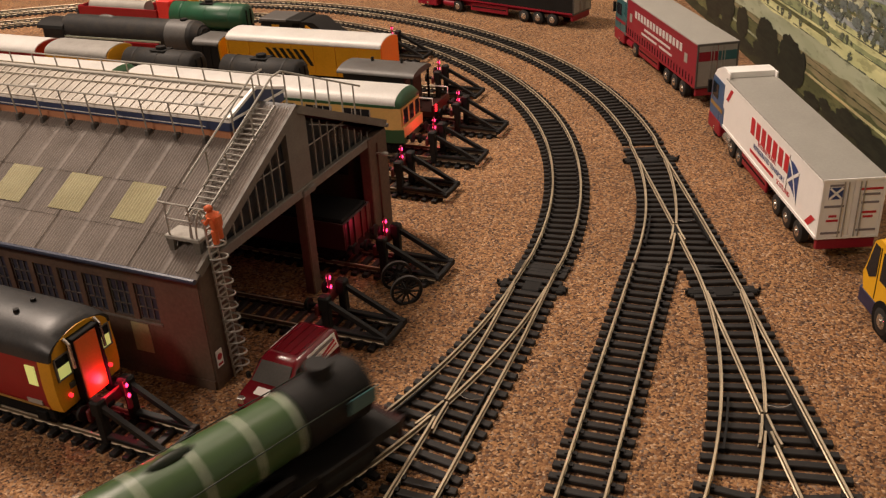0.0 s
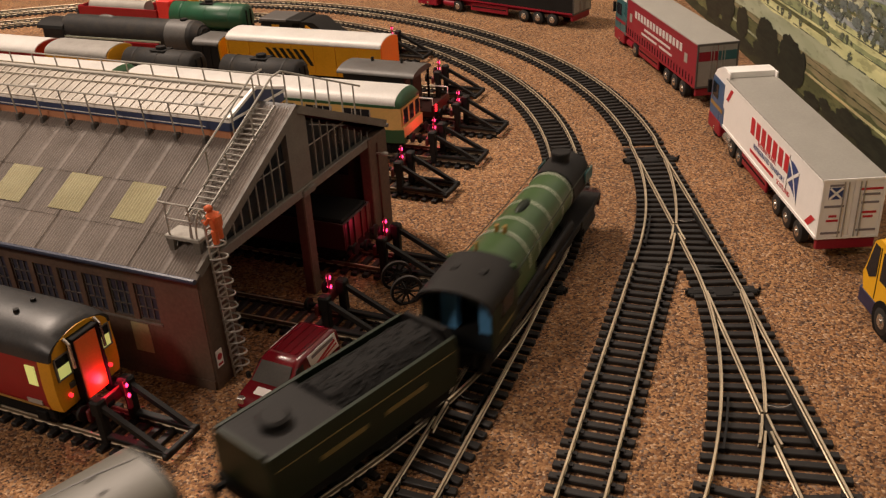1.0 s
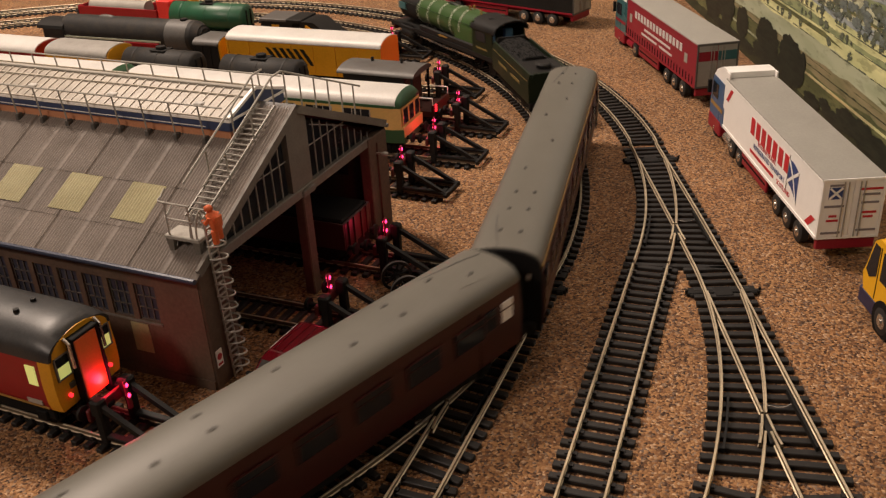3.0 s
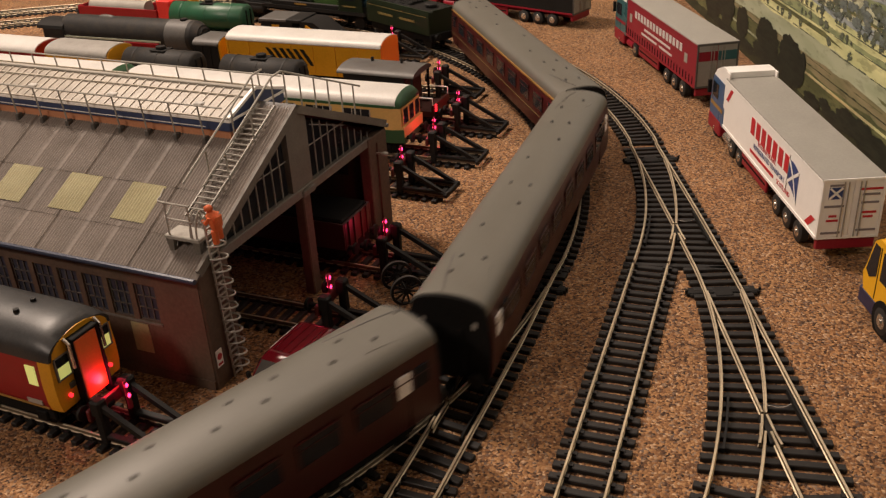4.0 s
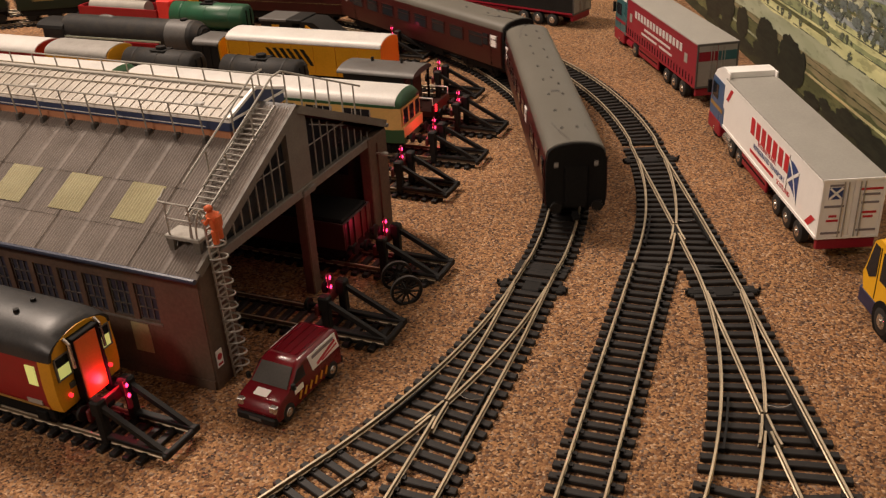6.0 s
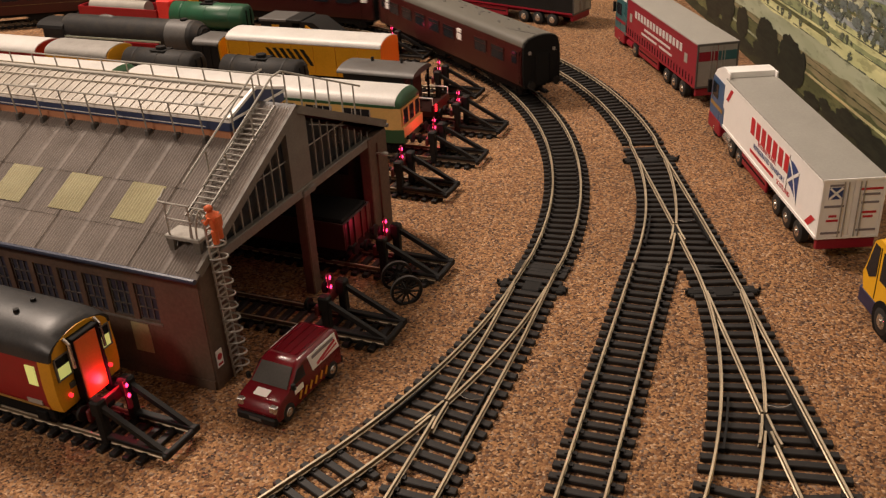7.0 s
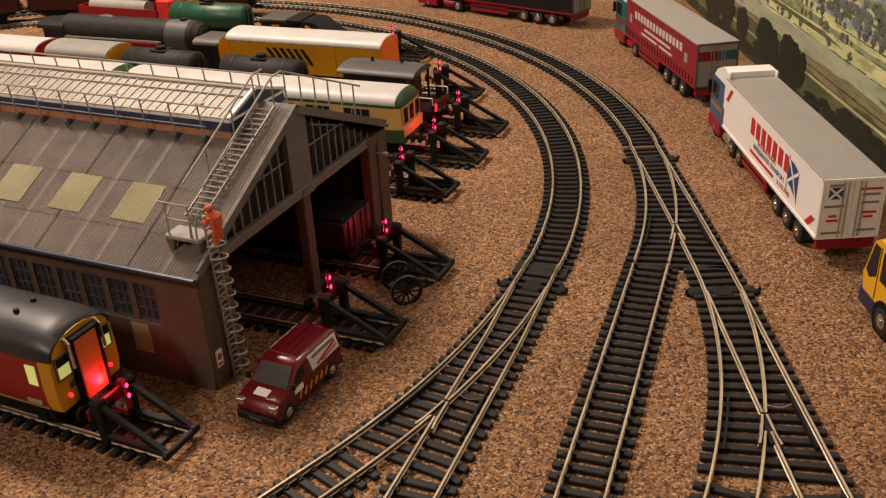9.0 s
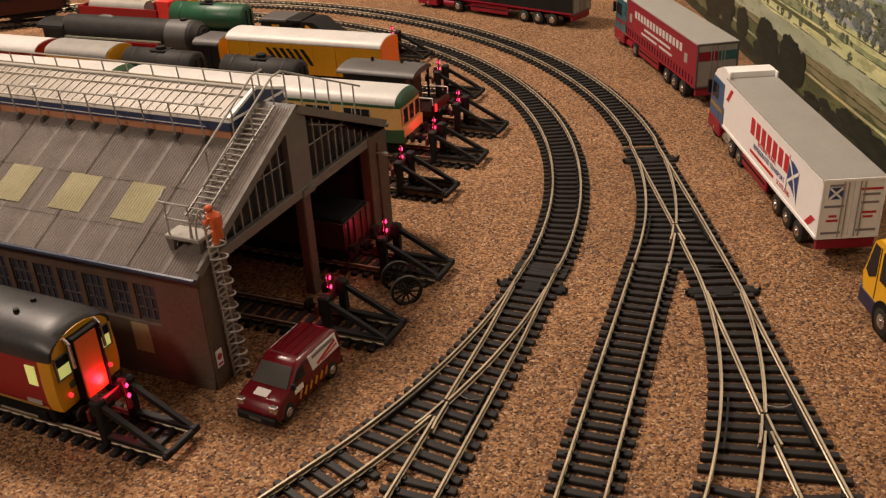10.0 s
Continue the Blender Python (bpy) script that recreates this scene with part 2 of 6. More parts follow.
# ---- setting ----
board = Shape().box(-2400, 274, -900, 2300, -18, 0)
solid("ground", board, M_GROUND, "baseboard covered with tan and brown cork ballast granules", "ground", "structure")
for nm, q in (("wall_east", (282, 300, -1700, 2320, -900, 1450)), ("wall_west", (-2440, -2420, -1700, 2320, -900, 1450)), ("wall_north", (-2420, 282, 2302, 2320, -900, 1450)), ("wall_south", (-2420, 282, -1700, -1680, -900, 1450))):
    solid(nm, Shape().box(*q), M_WALL, "plain cream room wall", "wall", "structure")
solid("floor", Shape().box(-2420, 282, -1680, 2302, -920, -900), M_BOARD, "plain wooden room floor", "floor", "structure")
solid("ceiling", Shape().box(-2420, 282, -1680, 2302, 1450, 1470), M_WALL, "plain pale room ceiling", "ceiling", "structure")

# ---- track ----
RAIL_TOP = 4.5
SIDE = math.degrees(math.atan2(-0.426, 0.905))
E1, U1 = Vector((0.905, -0.426, 0)), Vector((0.426, 0.905, 0))
CENTRE, R_IN, R_OUT = Vector((-374.3, 600.1, 0)), 458.3, 514.9


def arc(c, r, a0, a1, step=6.0):
    n = max(2, int(abs(radians(a1 - a0)) * r / step))
    return [Vector((c[0] + r * math.cos(radians(a0 + (a1 - a0) * i / n)), c[1] + r * math.sin(radians(a0 + (a1 - a0) * i / n)), 0)) for i in range(n + 1)]


def bend(p, d, side, r, angle, step=6.0):
    """An arc from p, heading d, that turns to its side (1: left, -1: right)."""
    n = d.cross(Vector((0, 0, 1))) * -side
    k = max(2, int(radians(angle) * r / step))
    return [p + n * r * (1 - math.cos(radians(angle) * i / k)) + d * r * math.sin(radians(angle) * i / k) for i in range(k + 1)]


def lengths(pts):
    out = [0.0]
    for a, b in zip(pts, pts[1:]):
        out.append(out[-1] + (b - a).length)
    return out


def point_at(pts, ls, s):
    i = min(max(int(np.searchsorted(ls, s)) - 1, 0), len(pts) - 2)
    d = (pts[i + 1] - pts[i]).normalized()
    return pts[i] + d * (s - ls[i]), d


def offset(pts, o):
    out = []
    for i, q in enumerate(pts):
        d = (pts[min(i + 1, len(pts) - 1)] - pts[max(i - 1, 0)]).normalized()
        out.append(q + Vector((-d.y, d.x, 0)) * o)
    return out


RAIL_PROFILE = [(-0.52, 2.58), (-0.38, 2.72), (0.38, 2.72), (0.52, 2.58), (0.52, 2.0), (0.25, 1.75), (0.25, 0.75), (0.7, 0.45), (0.7, 0.1), (-0.7, 0.1), (-0.7, 0.45), (-0.25, 0.75), (-0.25, 1.75), (-0.52, 2.0)]


def rail_shape(pts, sh=None, z=1.78):
    sh = sh or Shape()
    rows = []
    for i, q in enumerate(pts):
        d = (pts[min(i + 1, len(pts) - 1)] - pts[max(i - 1, 0)]).normalized()
        n = Vector((-d.y, d.x, 0))
        rows.append([q + n * a + Vector((0, 0, z + b)) for a, b in RAIL_PROFILE])
    sh.two_tone = True
    return sh.loft(rows)


def sleeper_shape(half=14.2, gauges=(-8.65, 8.65)):
    sh = Shape().box(-1.65, 1.65, -half, half, 0.0, 1.95, 0.3)
    for g in gauges:
        for k in (-1, 1):
            sh.box(-1.0, 1.0, g + k * 1.5 - 0.8, g + k * 1.5 + 0.8, 1.9, 2.7)
    sh.box(-4.0, 4.0, gauges[0] - 0.9, gauges[0] + 0.9, 0.2, 1.3)
    sh.box(-4.0, 4.0, gauges[-1] - 0.9, gauges[-1] + 0.9, 0.2, 1.3)
    return sh


SLEEPER = sleeper_shape().mesh("sleeper")
SLEEPER.materials.append(M_SLEEPER)
rng = random.Random(7)


def lay_sleepers(track, pts, s0, s1, pitch=6.75):
    ls = lengths(pts)
    k = int((min(s1, ls[-1]) - s0) / pitch)
    for i in range(k):
        q, d = point_at(pts, ls, s0 + (i + 0.5) * pitch)
        part("sleeper", SLEEPER, M_SLEEPER, track, at=mm(q.x, q.y, 0.0, math.degrees(math.atan2(d.y, d.x)) + rng.uniform(-0.8, 0.8)))


def track(pts, label, s0=0.0, s1=1e9, rails=True, group="railway tracks"):
    t = thing("railway_track", mm(0, 0), label, "track", group)
    if rails:
        for o in (-8.65, 8.65):
            part("rail", rail_shape(offset(pts, o)), M_RAIL, t, "tarnished metal rail")
    lay_sleepers(t, pts, s0, s1)
    return t


HEAD = Vector((-0.350, -0.937, 0))
A_END = CENTRE + Vector((math.cos(radians(-20.5)), math.sin(radians(-20.5)), 0)) * R_IN
A_TOE = Vector((52.0, 434.0, 0))
inner_curve = arc(CENTRE, R_IN, 122, -20.5) + [A_TOE + HEAD * 10]
track(inner_curve, "tight inner curve of model railway track on cork ballast")
N_TOP = Vector((139.5, 600, 0))
outer_curve = arc(CENTRE, R_OUT, 122, 0) + [Vector((139.6, 590, 0))]
track(outer_curve, "outer curve of model railway track on cork ballast")
A_LEFT = bend(A_TOE, HEAD, -1, 432, 25)
A_LEFT.append(A_LEFT[-1] + (A_LEFT[-1] - A_LEFT[-2]).normalized() * 130)
A_RIGHT = [A_TOE, Vector((26.3, 366.6, 0)), Vector((26.3, 366.6, 0)) + Vector((-0.384, -0.923, 0)) * 260]
N_LINE = [Vector((139.6, 590, 0)), Vector((139.0, 480, 0)), Vector((138.0, 423, 0)), Vector((137.1, 395, 0)), Vector((133.6, 318, 0)), Vector((131.0, 250, 0)), Vector((127.4, 150, 0))]
M_LINE = bend(Vector((139.6, 590, 0)), Vector((0, -1, 0)), -1, 430, 20.6)
M_LINE.append(M_LINE[-1] + HEAD * 330)
N2_LINE = bend(Vector((138.0, 423, 0)), Vector((-0.02, -1, 0)).normalized(), -1, 415, 25)
N2_LINE.append(N2_LINE[-1] + (N2_LINE[-1] - N2_LINE[-2]).normalized() * 120)


def crossing(p, q):
    """Where two polylines first cross: the lengths along both."""
    lp, lq = lengths(p), lengths(q)
    for i in range(len(p) - 1):
        for j in range(len(q) - 1):
            a, b, c, d = p[i], p[i + 1], q[j], q[j + 1]
            r, s = b - a, d - c
            den = r.x * s.y - r.y * s.x
            if abs(den) < 1e-9:
                continue
            t = ((c.x - a.x) * s.y - (c.y - a.y) * s.x) / den
            w = ((c.x - a.x) * r.y - (c.y - a.y) * r.x) / den
            if 0 <= t <= 1 and 0 <= w <= 1:
                return lp[i] + t * r.length, lq[j] + w * s.length
    return None


def cut(pts, s0, s1, step=5.0):
    ls = lengths(pts)
    s1 = min(s1, ls[-1])
    n = max(1, int((s1 - s0) / step))
    return [point_at(pts, ls, s0 + (s1 - s0) * i / n)[0] for i in range(n + 1)]


def turnout(main, branch, label, toe, end, branch_side, total, spread=29.0):
    """A set of points: stock rails, blades, frog, wing and check rails, long timbers, tie bar."""
    t = thing("railway_points", mm(0, 0), label, "points", "railway tracks")
    mr, br = offset(main, 8.65), offset(branch, 8.65)
    ml, bl = offset(main, -8.65), offset(branch, -8.65)
    # rails on the branch's side of the heading are the outer ones
    if branch_side > 0:
        mo, mi, bo, bi = ml, mr, br, bl
    else:
        mo, mi, bo, bi = mr, ml, bl, br
    part("rail", rail_shape(cut(mo, 0, total)), M_RAIL, t, "tarnished metal rail")
    part("rail", rail_shape(cut(bo, 0, total)), M_RAIL, t, "tarnished metal rail")
    sm, sb = crossing(mi, bi)
    for line, s in ((mi, sm), (bi, sb)):
        part("switch_blade", rail_shape(cut(line, toe + 3, s - 5)), M_RAIL, t, "slender movable blade rail")
        part("rail", rail_shape(cut(line, s + 7, total)), M_RAIL, t, "tarnished metal rail")
    for line, s, o in ((mi, sm, 1), (bi, sb, -1)):
        q = cut(line, s - 3.5, s + 15)
        d = (q[-1] - q[0]).normalized()
        n = Vector((-d.y, d.x, 0))
        sign = branch_side * o
        wing = [a - n * sign * (1.4 + max(0, (i - len(q) * 0.6)) * 0.8) for i, a in enumerate(q)]
        part("wing_rail", rail_shape(wing), M_RAIL, t, "short flared wing rail")
    for line, s, o in ((mo, sm, 1), (bo, sb, -1)):
        q = cut(offset(line, branch_side * o * 2.6), s - 20, s + 17)
        part("check_rail", Shape().loft([[a + Vector((-0.5, 0, 1.9)), a + Vector((0.5, 0, 1.9)), a + Vector((0.5, 0, 4.2)), a + Vector((-0.5, 0, 4.2))] for a in q]), M_BLACK, t, "black plastic check rail")
    f = point_at(mi, lengths(mi), sm)
    fn = f[0] + f[1] * 4
    part("frog", Shape().box(-9, 9, -1.8, 1.8, 1.2, 3.4, 0.4), M_BLACK, t, "black plastic frog", at=mm(fn.x, fn.y, 0, math.degrees(math.atan2(f[1].y, f[1].x))))
    lm_, lb_ = lengths(main), lengths(branch)
    n = int((total - 1.0) / 6.85) + 1
    for i in range(n):
        s = 1.0 + i * 6.85
        a, d = point_at(main, lm_, s)
        b, e = point_at(branch, lb_, s)
        gap = (a - b).length
        if gap > spread:
            continue
        h = (d + e).normalized()
        w = Vector((-h.y, h.x, 0))
        c = (a + b) / 2
        half = 14.2 + gap / 2
        sh = Shape().box(-1.75, 1.75, -half, half, 0, 1.95, 0.3)
        part("sleeper", sh, M_SLEEPER, t, at=mm(c.x, c.y, 0, math.degrees(math.atan2(h.y, h.x))))
    # rest of the two legs on plain sleepers
    for line, l in ((main, lm_), (branch, lb_)):
        s = next((k for k in np.arange(0, total, 2.0) if (point_at(main, lm_, k)[0] - point_at(branch, lb_, k)[0]).length > spread), total)
        lay_sleepers(t, line, s + 1, end)
    a, d = point_at(main, lm_, toe)
    turn = math.degrees(math.atan2(d.y, d.x))
    bar = Shape().box(-1.3, 1.3, -18, 18, 0.4, 2.3, 0.3).box(-4.5, 4.5, -4.5, 4.5, 0.2, 2.4, 0.5).box(-5, 2.5, -16.5, -13, 0.3, 2.0, 0.5).box(-5, 2.5, 13, 16.5, 0.3, 2.0, 0.5).cyl((0, -18, 1), (0, -18, 3.6), 0.7).cyl((0, 18, 1), (0, 18, 3.6), 0.7)
    part("tie_bar", bar, M_BLACK, t, "black plastic tie bar with drive pin", at=mm(a.x, a.y, 0, turn))
    s2 = sm - 12
    a, d = point_at(main, lm_, s2)
    pts = [(0.9 * math.sin(math.pi * i / 8) * 3, -6 + 12 * i / 8, 3.0) for i in range(9)]
    part("bond_wire", Shape().tube(pts, 0.18, 4), M_STEEL, t, "thin bare bonding wire", at=mm(a.x, a.y, 0, math.degrees(math.atan2(d.y, d.x))))
    return t


def straighten(line, step=6.0):
    return cut(line, 0, lengths(line)[-1], step)


turnout(straighten(A_RIGHT), straighten(A_LEFT), "set of points branching off the inner curve", 22, 330, -1, 290)
turnout(straighten(N_LINE), straighten(M_LINE), "set of points at the end of the outer curve", 21, 167, -1, 167, 60.0)
m_tail = cut(M_LINE, 167, 460)
track(m_tail, "straight length of model railway track on cork ballast", -2.6)
turnout(cut(N_LINE, 167, 440), straighten(N2_LINE), "set of points at the front of the layout", 25, 262, -1, 255)


def plain_line(pts, label):
    """A length of line away from the yard, its sleepers in one bed."""
    t = thing("railway_track", mm(0, 0), label, "track", "railway tracks")
    for o in (-8.65, 8.65):
        part("rail", rail_shape(offset(pts, o)), M_RAIL, t, "tarnished metal rail")
    ls, sh = lengths(pts), Shape()
    for i in range(int(ls[-1] / 6.75)):
        q, d = point_at(pts, ls, (i + 0.5) * 6.75)
        n = Vector((-d.y, d.x, 0))
        sh.loft([[q + d * a + n * b + Vector((0, 0, z)) for a, b in ((-1.6, -14), (1.6, -14), (1.6, 14), (-1.6, 14))] for z in (0.0, 1.9)])
    tagged(part("sleeper_bed", sh, M_SLEEPER, t), kind="stuff")


left_end = A_LEFT[-1]
left_way = (A_LEFT[-1] - A_LEFT[-2]).normalized()
plain_line([left_end, left_end + left_way * 1080], "straight approach line to the yard points")
plain_line(arc(CENTRE, R_IN, 122, 205), "back half of the inner curve of track")

# sidings: the near end of each, and how far it runs back
SIDINGS = ((-111, 302, 330, -26.0), (-26, 375, 400, -23.8), (-1, 432, 400, -24.2), (6, 534, 420, -25.0), (28, 584, 420, -22.8), (46, 637, 500, -24.4), (34, 716, 430, -23.2), (-6, 831, 300, -23.0))


def along(turn):
    return Vector((math.cos(radians(turn)), math.sin(radians(turn)), 0))


for x, y, run, turn in SIDINGS:
    e = Vector((x, y, 0))
    track([e - along(turn) * run, e], "straight siding track ending at a buffer stop", group="sidings")

# ---- buffer stops with twin red lamps ----
def buffer_stop(x, y, turn, on_post=False):
    """Local x runs towards the track's end; the beam faces back along the track."""
    t = thing("buffer_stop", mm(x, y, 0, turn), "black plastic buffer stop with glowing red lamps at a track end", "buffer stop", "buffer stops")
    lx, ly, lz = (-28.2, 6.0, 15.6) if on_post else (-32.8, 2.3, 21.5)
    for s in (-8.5, 8.5):
        part("post", Shape().box(-31.5, -27.5, s - 2, s + 2, 2, 18, 0.5).box(-32.5, -27, s - 2.6, s + 2.6, 16, 23, 0.8), M_BLACK, t, "black post with block head")
        part("brace", Shape().beam((-28, s, 19.5), (1, s, 4.8), 2.2, 2.4), M_BLACK, t, "sloping black brace")
        part("foot_bar", Shape().box(-30, 3, s - 1.6, s + 1.6, 4.5, 6.2, 0.3), M_BLACK, t)
        part("buffer", Shape().cyl((-33, s, 17), (-38, s, 17), 1.2).cyl((-38, s, 17), (-39.5, s, 17), 3.2), M_MATT, t)
    part("beam", Shape().box(-34, -32, -12, 12, 13.5, 18.5, 0.4), paint("buffer_beam_red", (0.10, 0.008, 0.010), 0.5) if "buffer_beam_red" not in bpy.data.materials else bpy.data.materials["buffer_beam_red"], t, "dark red buffer beam")
    part("end_beam", Shape().box(0.5, 3, -11, 11, 3.2, 5.6, 0.5), M_BLACK, t)
    part("lamp_mast", Shape().box(lx - 0.6, lx + 0.6, ly - 1.1, ly + 1.1, lz - 6.5, lz + 7.1, 0.2), paint("dark_red_lamp_plate", (0.25, 0.01, 0.03), 0.4) if "dark_red_lamp_plate" not in bpy.data.materials else bpy.data.materials["dark_red_lamp_plate"], t, "small red lamp plate")
    for z in (lz, lz + 5.1):
        part("led", Shape().ball((lx, ly, z), 1.25, 1.1, 1.35, 10, 6), M_LED, t, "glowing pink-red lamp")
    return t


for i, (x, y, run, turn) in enumerate(SIDINGS):
    buffer_stop(x, y, turn, i == 0)
    e = Vector((x, y, 0)) - along(turn) * (36.0 if i else 35.6) + U1 * 2.3
    lamp("buffer_lamp", "POINT", (e.x * MM, e.y * MM, 0.0235), (0, 0, 0), (0.014, 0.003, 0.007, 0.002, 0.007, 0.005, 0.002, 0.002)[i], (1.0, 0.03, 0.09), 0.003)

# ---- engine shed: local x runs along the gable, y back along the ridge ----
SHED_AT = Vector((-103.2, 341.6, 0))
shed = thing("engine_shed", Matrix.Translation(SHED_AT * MM) @ Matrix(((0.426, -0.905, 0, 0), (0.905, 0.426, 0, 0), (0, 0, 1, 0), (0, 0, 0, 1))), "two-track brown brick engine shed with grey corrugated roof and roof ladder", "shed")
SW, SL, EAVE, RIDGE, RU = 174.0, 360.0, 58.0, 101.5, 87.0
slope = (RIDGE - EAVE) / RU
FAR_EAVE = 62.5


M_GLAZING = paint("grimy_glazing_bar", (0.085, 0.078, 0.072), 0.6, var=0.3)


def windowed_wall(x0, x1):
    """A long wall with a real hole for each window: piers, sill course and lintel."""
    sh = Shape().box(x0, x1, 0, SL, 0, 29.5).box(x0, x1, 0, SL, 48, 57.5).box(x0, x1, 0, 24, 29.5, 48)
    y = 24.0
    while y + 14.5 < SL:
        sh.box(x0, x1, y + 11.5, min(y + 14.5, SL), 29.5, 48)
        y += 14.5
    sh.box(x0, x1, y, SL, 29.5, 48)
    return sh


part("side_wall", windowed_wall(0, 4), M_BRICK, shed, "brown brick wall with a row of windows")
part("side_wall", windowed_wall(SW - 4, SW).box(SW - 4, SW, 0, SL, 57.5, 60.5), M_BRICK, shed, "brown brick wall with a row of windows")
part("back_wall", Shape().box(4, SW - 4, SL - 4, SL, 0, 57), M_BRICK, shed)
y = 24.0
while y + 14.5 < SL:
    for x in (1.4, SW - 2.4):
        w = part("window", Shape().box(x, x + 0.6, y, y + 11.5, 29.5, 48), M_SHEDGLASS, shed, "dark many-paned window")
        fr = Shape()
        xo = x - 0.5 if x < 50 else x + 0.6
        for k in range(4):
            yy = y + 0.4 + k * 3.57
            fr.box(xo, xo + 0.5, yy - 0.35, yy + 0.35, 29.5, 48)
        for z in (29.9, 35.8, 41.7, 47.6):
            fr.box(xo, xo + 0.45, y, y + 11.5, z - 0.35, z + 0.35)
        part("glazing_bar", fr, M_GLAZING, w)
    y += 14.5
for x in (-0.7, SW):
    part("sill", Shape().box(x, x + 0.7, 23, y - 2, 28.4, 29.3), M_STONE, shed, "narrow grey sill course")
for x in (-0.8, SW + 0.2):
    part("plinth", Shape().box(x, x + 0.6, 0, SL, 0, 4.5), M_BRICK, shed)
# gable pillars and middle posts
part("pillar", Shape().box(0.4, 21, -1, 5, 0, 57.5, 0.5), M_BRICK, shed, "brown brick corner pillar")
part("pillar", Shape().box(152, 173.2, -1.2, 5, 0, 60.5, 0.5), M_BRICK, shed, "brown brick corner pillar")
part("post", Shape().box(87, 94, 1, 6.6, 0, 58.5, 0.6), M_BRICK, shed, "square brick middle post")
part("post_cap", Shape().box(84.5, 96, -1.6, 7.2, 56.4, 59.6, 0.6), M_STONE, shed)
# gable frame
gb = Shape().box(18, 156, -0.6, 4.4, 56.5, 61.0, 0.5)
part("bottom_chord", gb, M_STONE, shed, "grey gable bottom chord")
for s in (-1, 1):
    a = (RU + s * (RU - 1), 0, (EAVE if s < 0 else FAR_EAVE) + 0.5)
    b = (RU, 0, RIDGE - 0.6)
    part("barge_board", Shape().beam((a[0], -1.2, a[2]), (b[0], -1.2, b[2]), 1.6, 4.0), M_STONE, shed, "weathered grey barge board")
part("centre_panel", Shape().along_y([(78, 60.5), (96, 60.5), (96, 94.5), (87, 99), (78, 94.5)], (0.0, 4.0)), M_STONE, shed, "grey centre panel of the gable")
for s in (-1, 1):
    for k in range(9):
        x = RU + s * (16.0 + k * 6.6)
        top = RIDGE - abs(x - RU) * slope - 3.0
        if top > 63:
            part("gable_bar", Shape().box(x - 0.22, x + 0.22, 0.9, 1.5, 60.8, top), M_SILVER, shed, "thin grey glazing bar")
    part("gable_rail", Shape().beam((RU + s * 10, 1.5, 78), (RU + s * 46, 1.5, 78), 0.45, 0.45), M_SILVER, shed)
    part("gable_brace", Shape().beam((RU + s * 46, 1.5, 76), (RU + s * 14, 1.5, 88), 0.45, 0.45), M_SILVER, shed)
    # the gable is unglazed: this dark sheet stands for the shade inside
    part("gable_shade_sheet", Shape().along_y([(RU + s * 10, 61), (RU + s * 66, 61), (RU + s * 66, 64.5), (RU + s * 10, 92)], (2.4, 2.7)), M_WINDOW, shed, "dark sheet standing for the shaded shed interior")


def far_z(d):
    """The far slope is shallower: its eave stands higher."""
    return FAR_EAVE + d * (RIDGE - FAR_EAVE) / RU


def roof_slope(side, row):
    """Corrugated sheets, each row of sheets stepping a little, with real ridges 1.55 mm apart."""
    sh = Shape()
    pitch = 1.55
    n = int((SL + 4.5) / (pitch / 2))
    lo, hi = -3.0, RU
    for a, b, lift in (((lo, 15.5, 0.0), (14.8, 37.5, 0.25), (36.8, 60.5, 0.5), (59.8, hi, 0.75))[row],):
        v, f = [], []
        for i in range(n + 1):
            y = -2.0 + i * pitch / 2
            sheet = int((y + 2.0) // 17.6)
            h = (0.46 if i % 2 else 0.0) + lift + 0.12 * math.sin(sheet * 12.9898) + (-0.42 if (y + 2.0) % 17.6 < pitch / 2 else 0)
            for d in (a, b):
                x = d if side < 0 else SW - max(d, 0.4)
                v.append((x, y, (EAVE + d * slope if side < 0 else far_z(d)) + h + 0.3))
        for i in range(n):
            f.append((2 * i, 2 * i + 1, 2 * i + 3, 2 * i + 2))
        sh.add(v, f)
    return sh


for s in (-1, 1):
    for row in range(4):
        part("roof_sheeting", roof_slope(s, row), M_ROOF, shed, "grey-brown corrugated roof sheeting")
    o = (lambda d, s=s: d if s < 0 else SW - d)
    part("roof_board", Shape().along_y([(o(-2.5 if s < 0 else 0.6), (EAVE if s < 0 else FAR_EAVE + 1.2) - 2.8), (o(RU), RIDGE - 1.6), (o(RU), RIDGE - 0.2), (o(-2.5 if s < 0 else 0.6), (EAVE if s < 0 else FAR_EAVE + 1.2) - 1.2)], (-1.6, SL + 2)), M_GREY, shed)
    part("gutter", Shape().cyl((o(-3.4 if s < 0 else -0.2), -2.2, (EAVE if s < 0 else FAR_EAVE) - 0.9), (o(-3.4 if s < 0 else -0.2), SL + 2, (EAVE if s < 0 else FAR_EAVE) - 0.9), 1.25, n=8), paint("blue_grey_gutter", (0.040, 0.050, 0.085), 0.35) if s < 0 else M_GREY, shed, "blue-grey gutter")
part("ridge_cap", Shape().along_y([(84, RIDGE - 0.4), (87, RIDGE + 1.6), (90, RIDGE - 0.4)], (-2.0, 20)), M_GREY, shed)
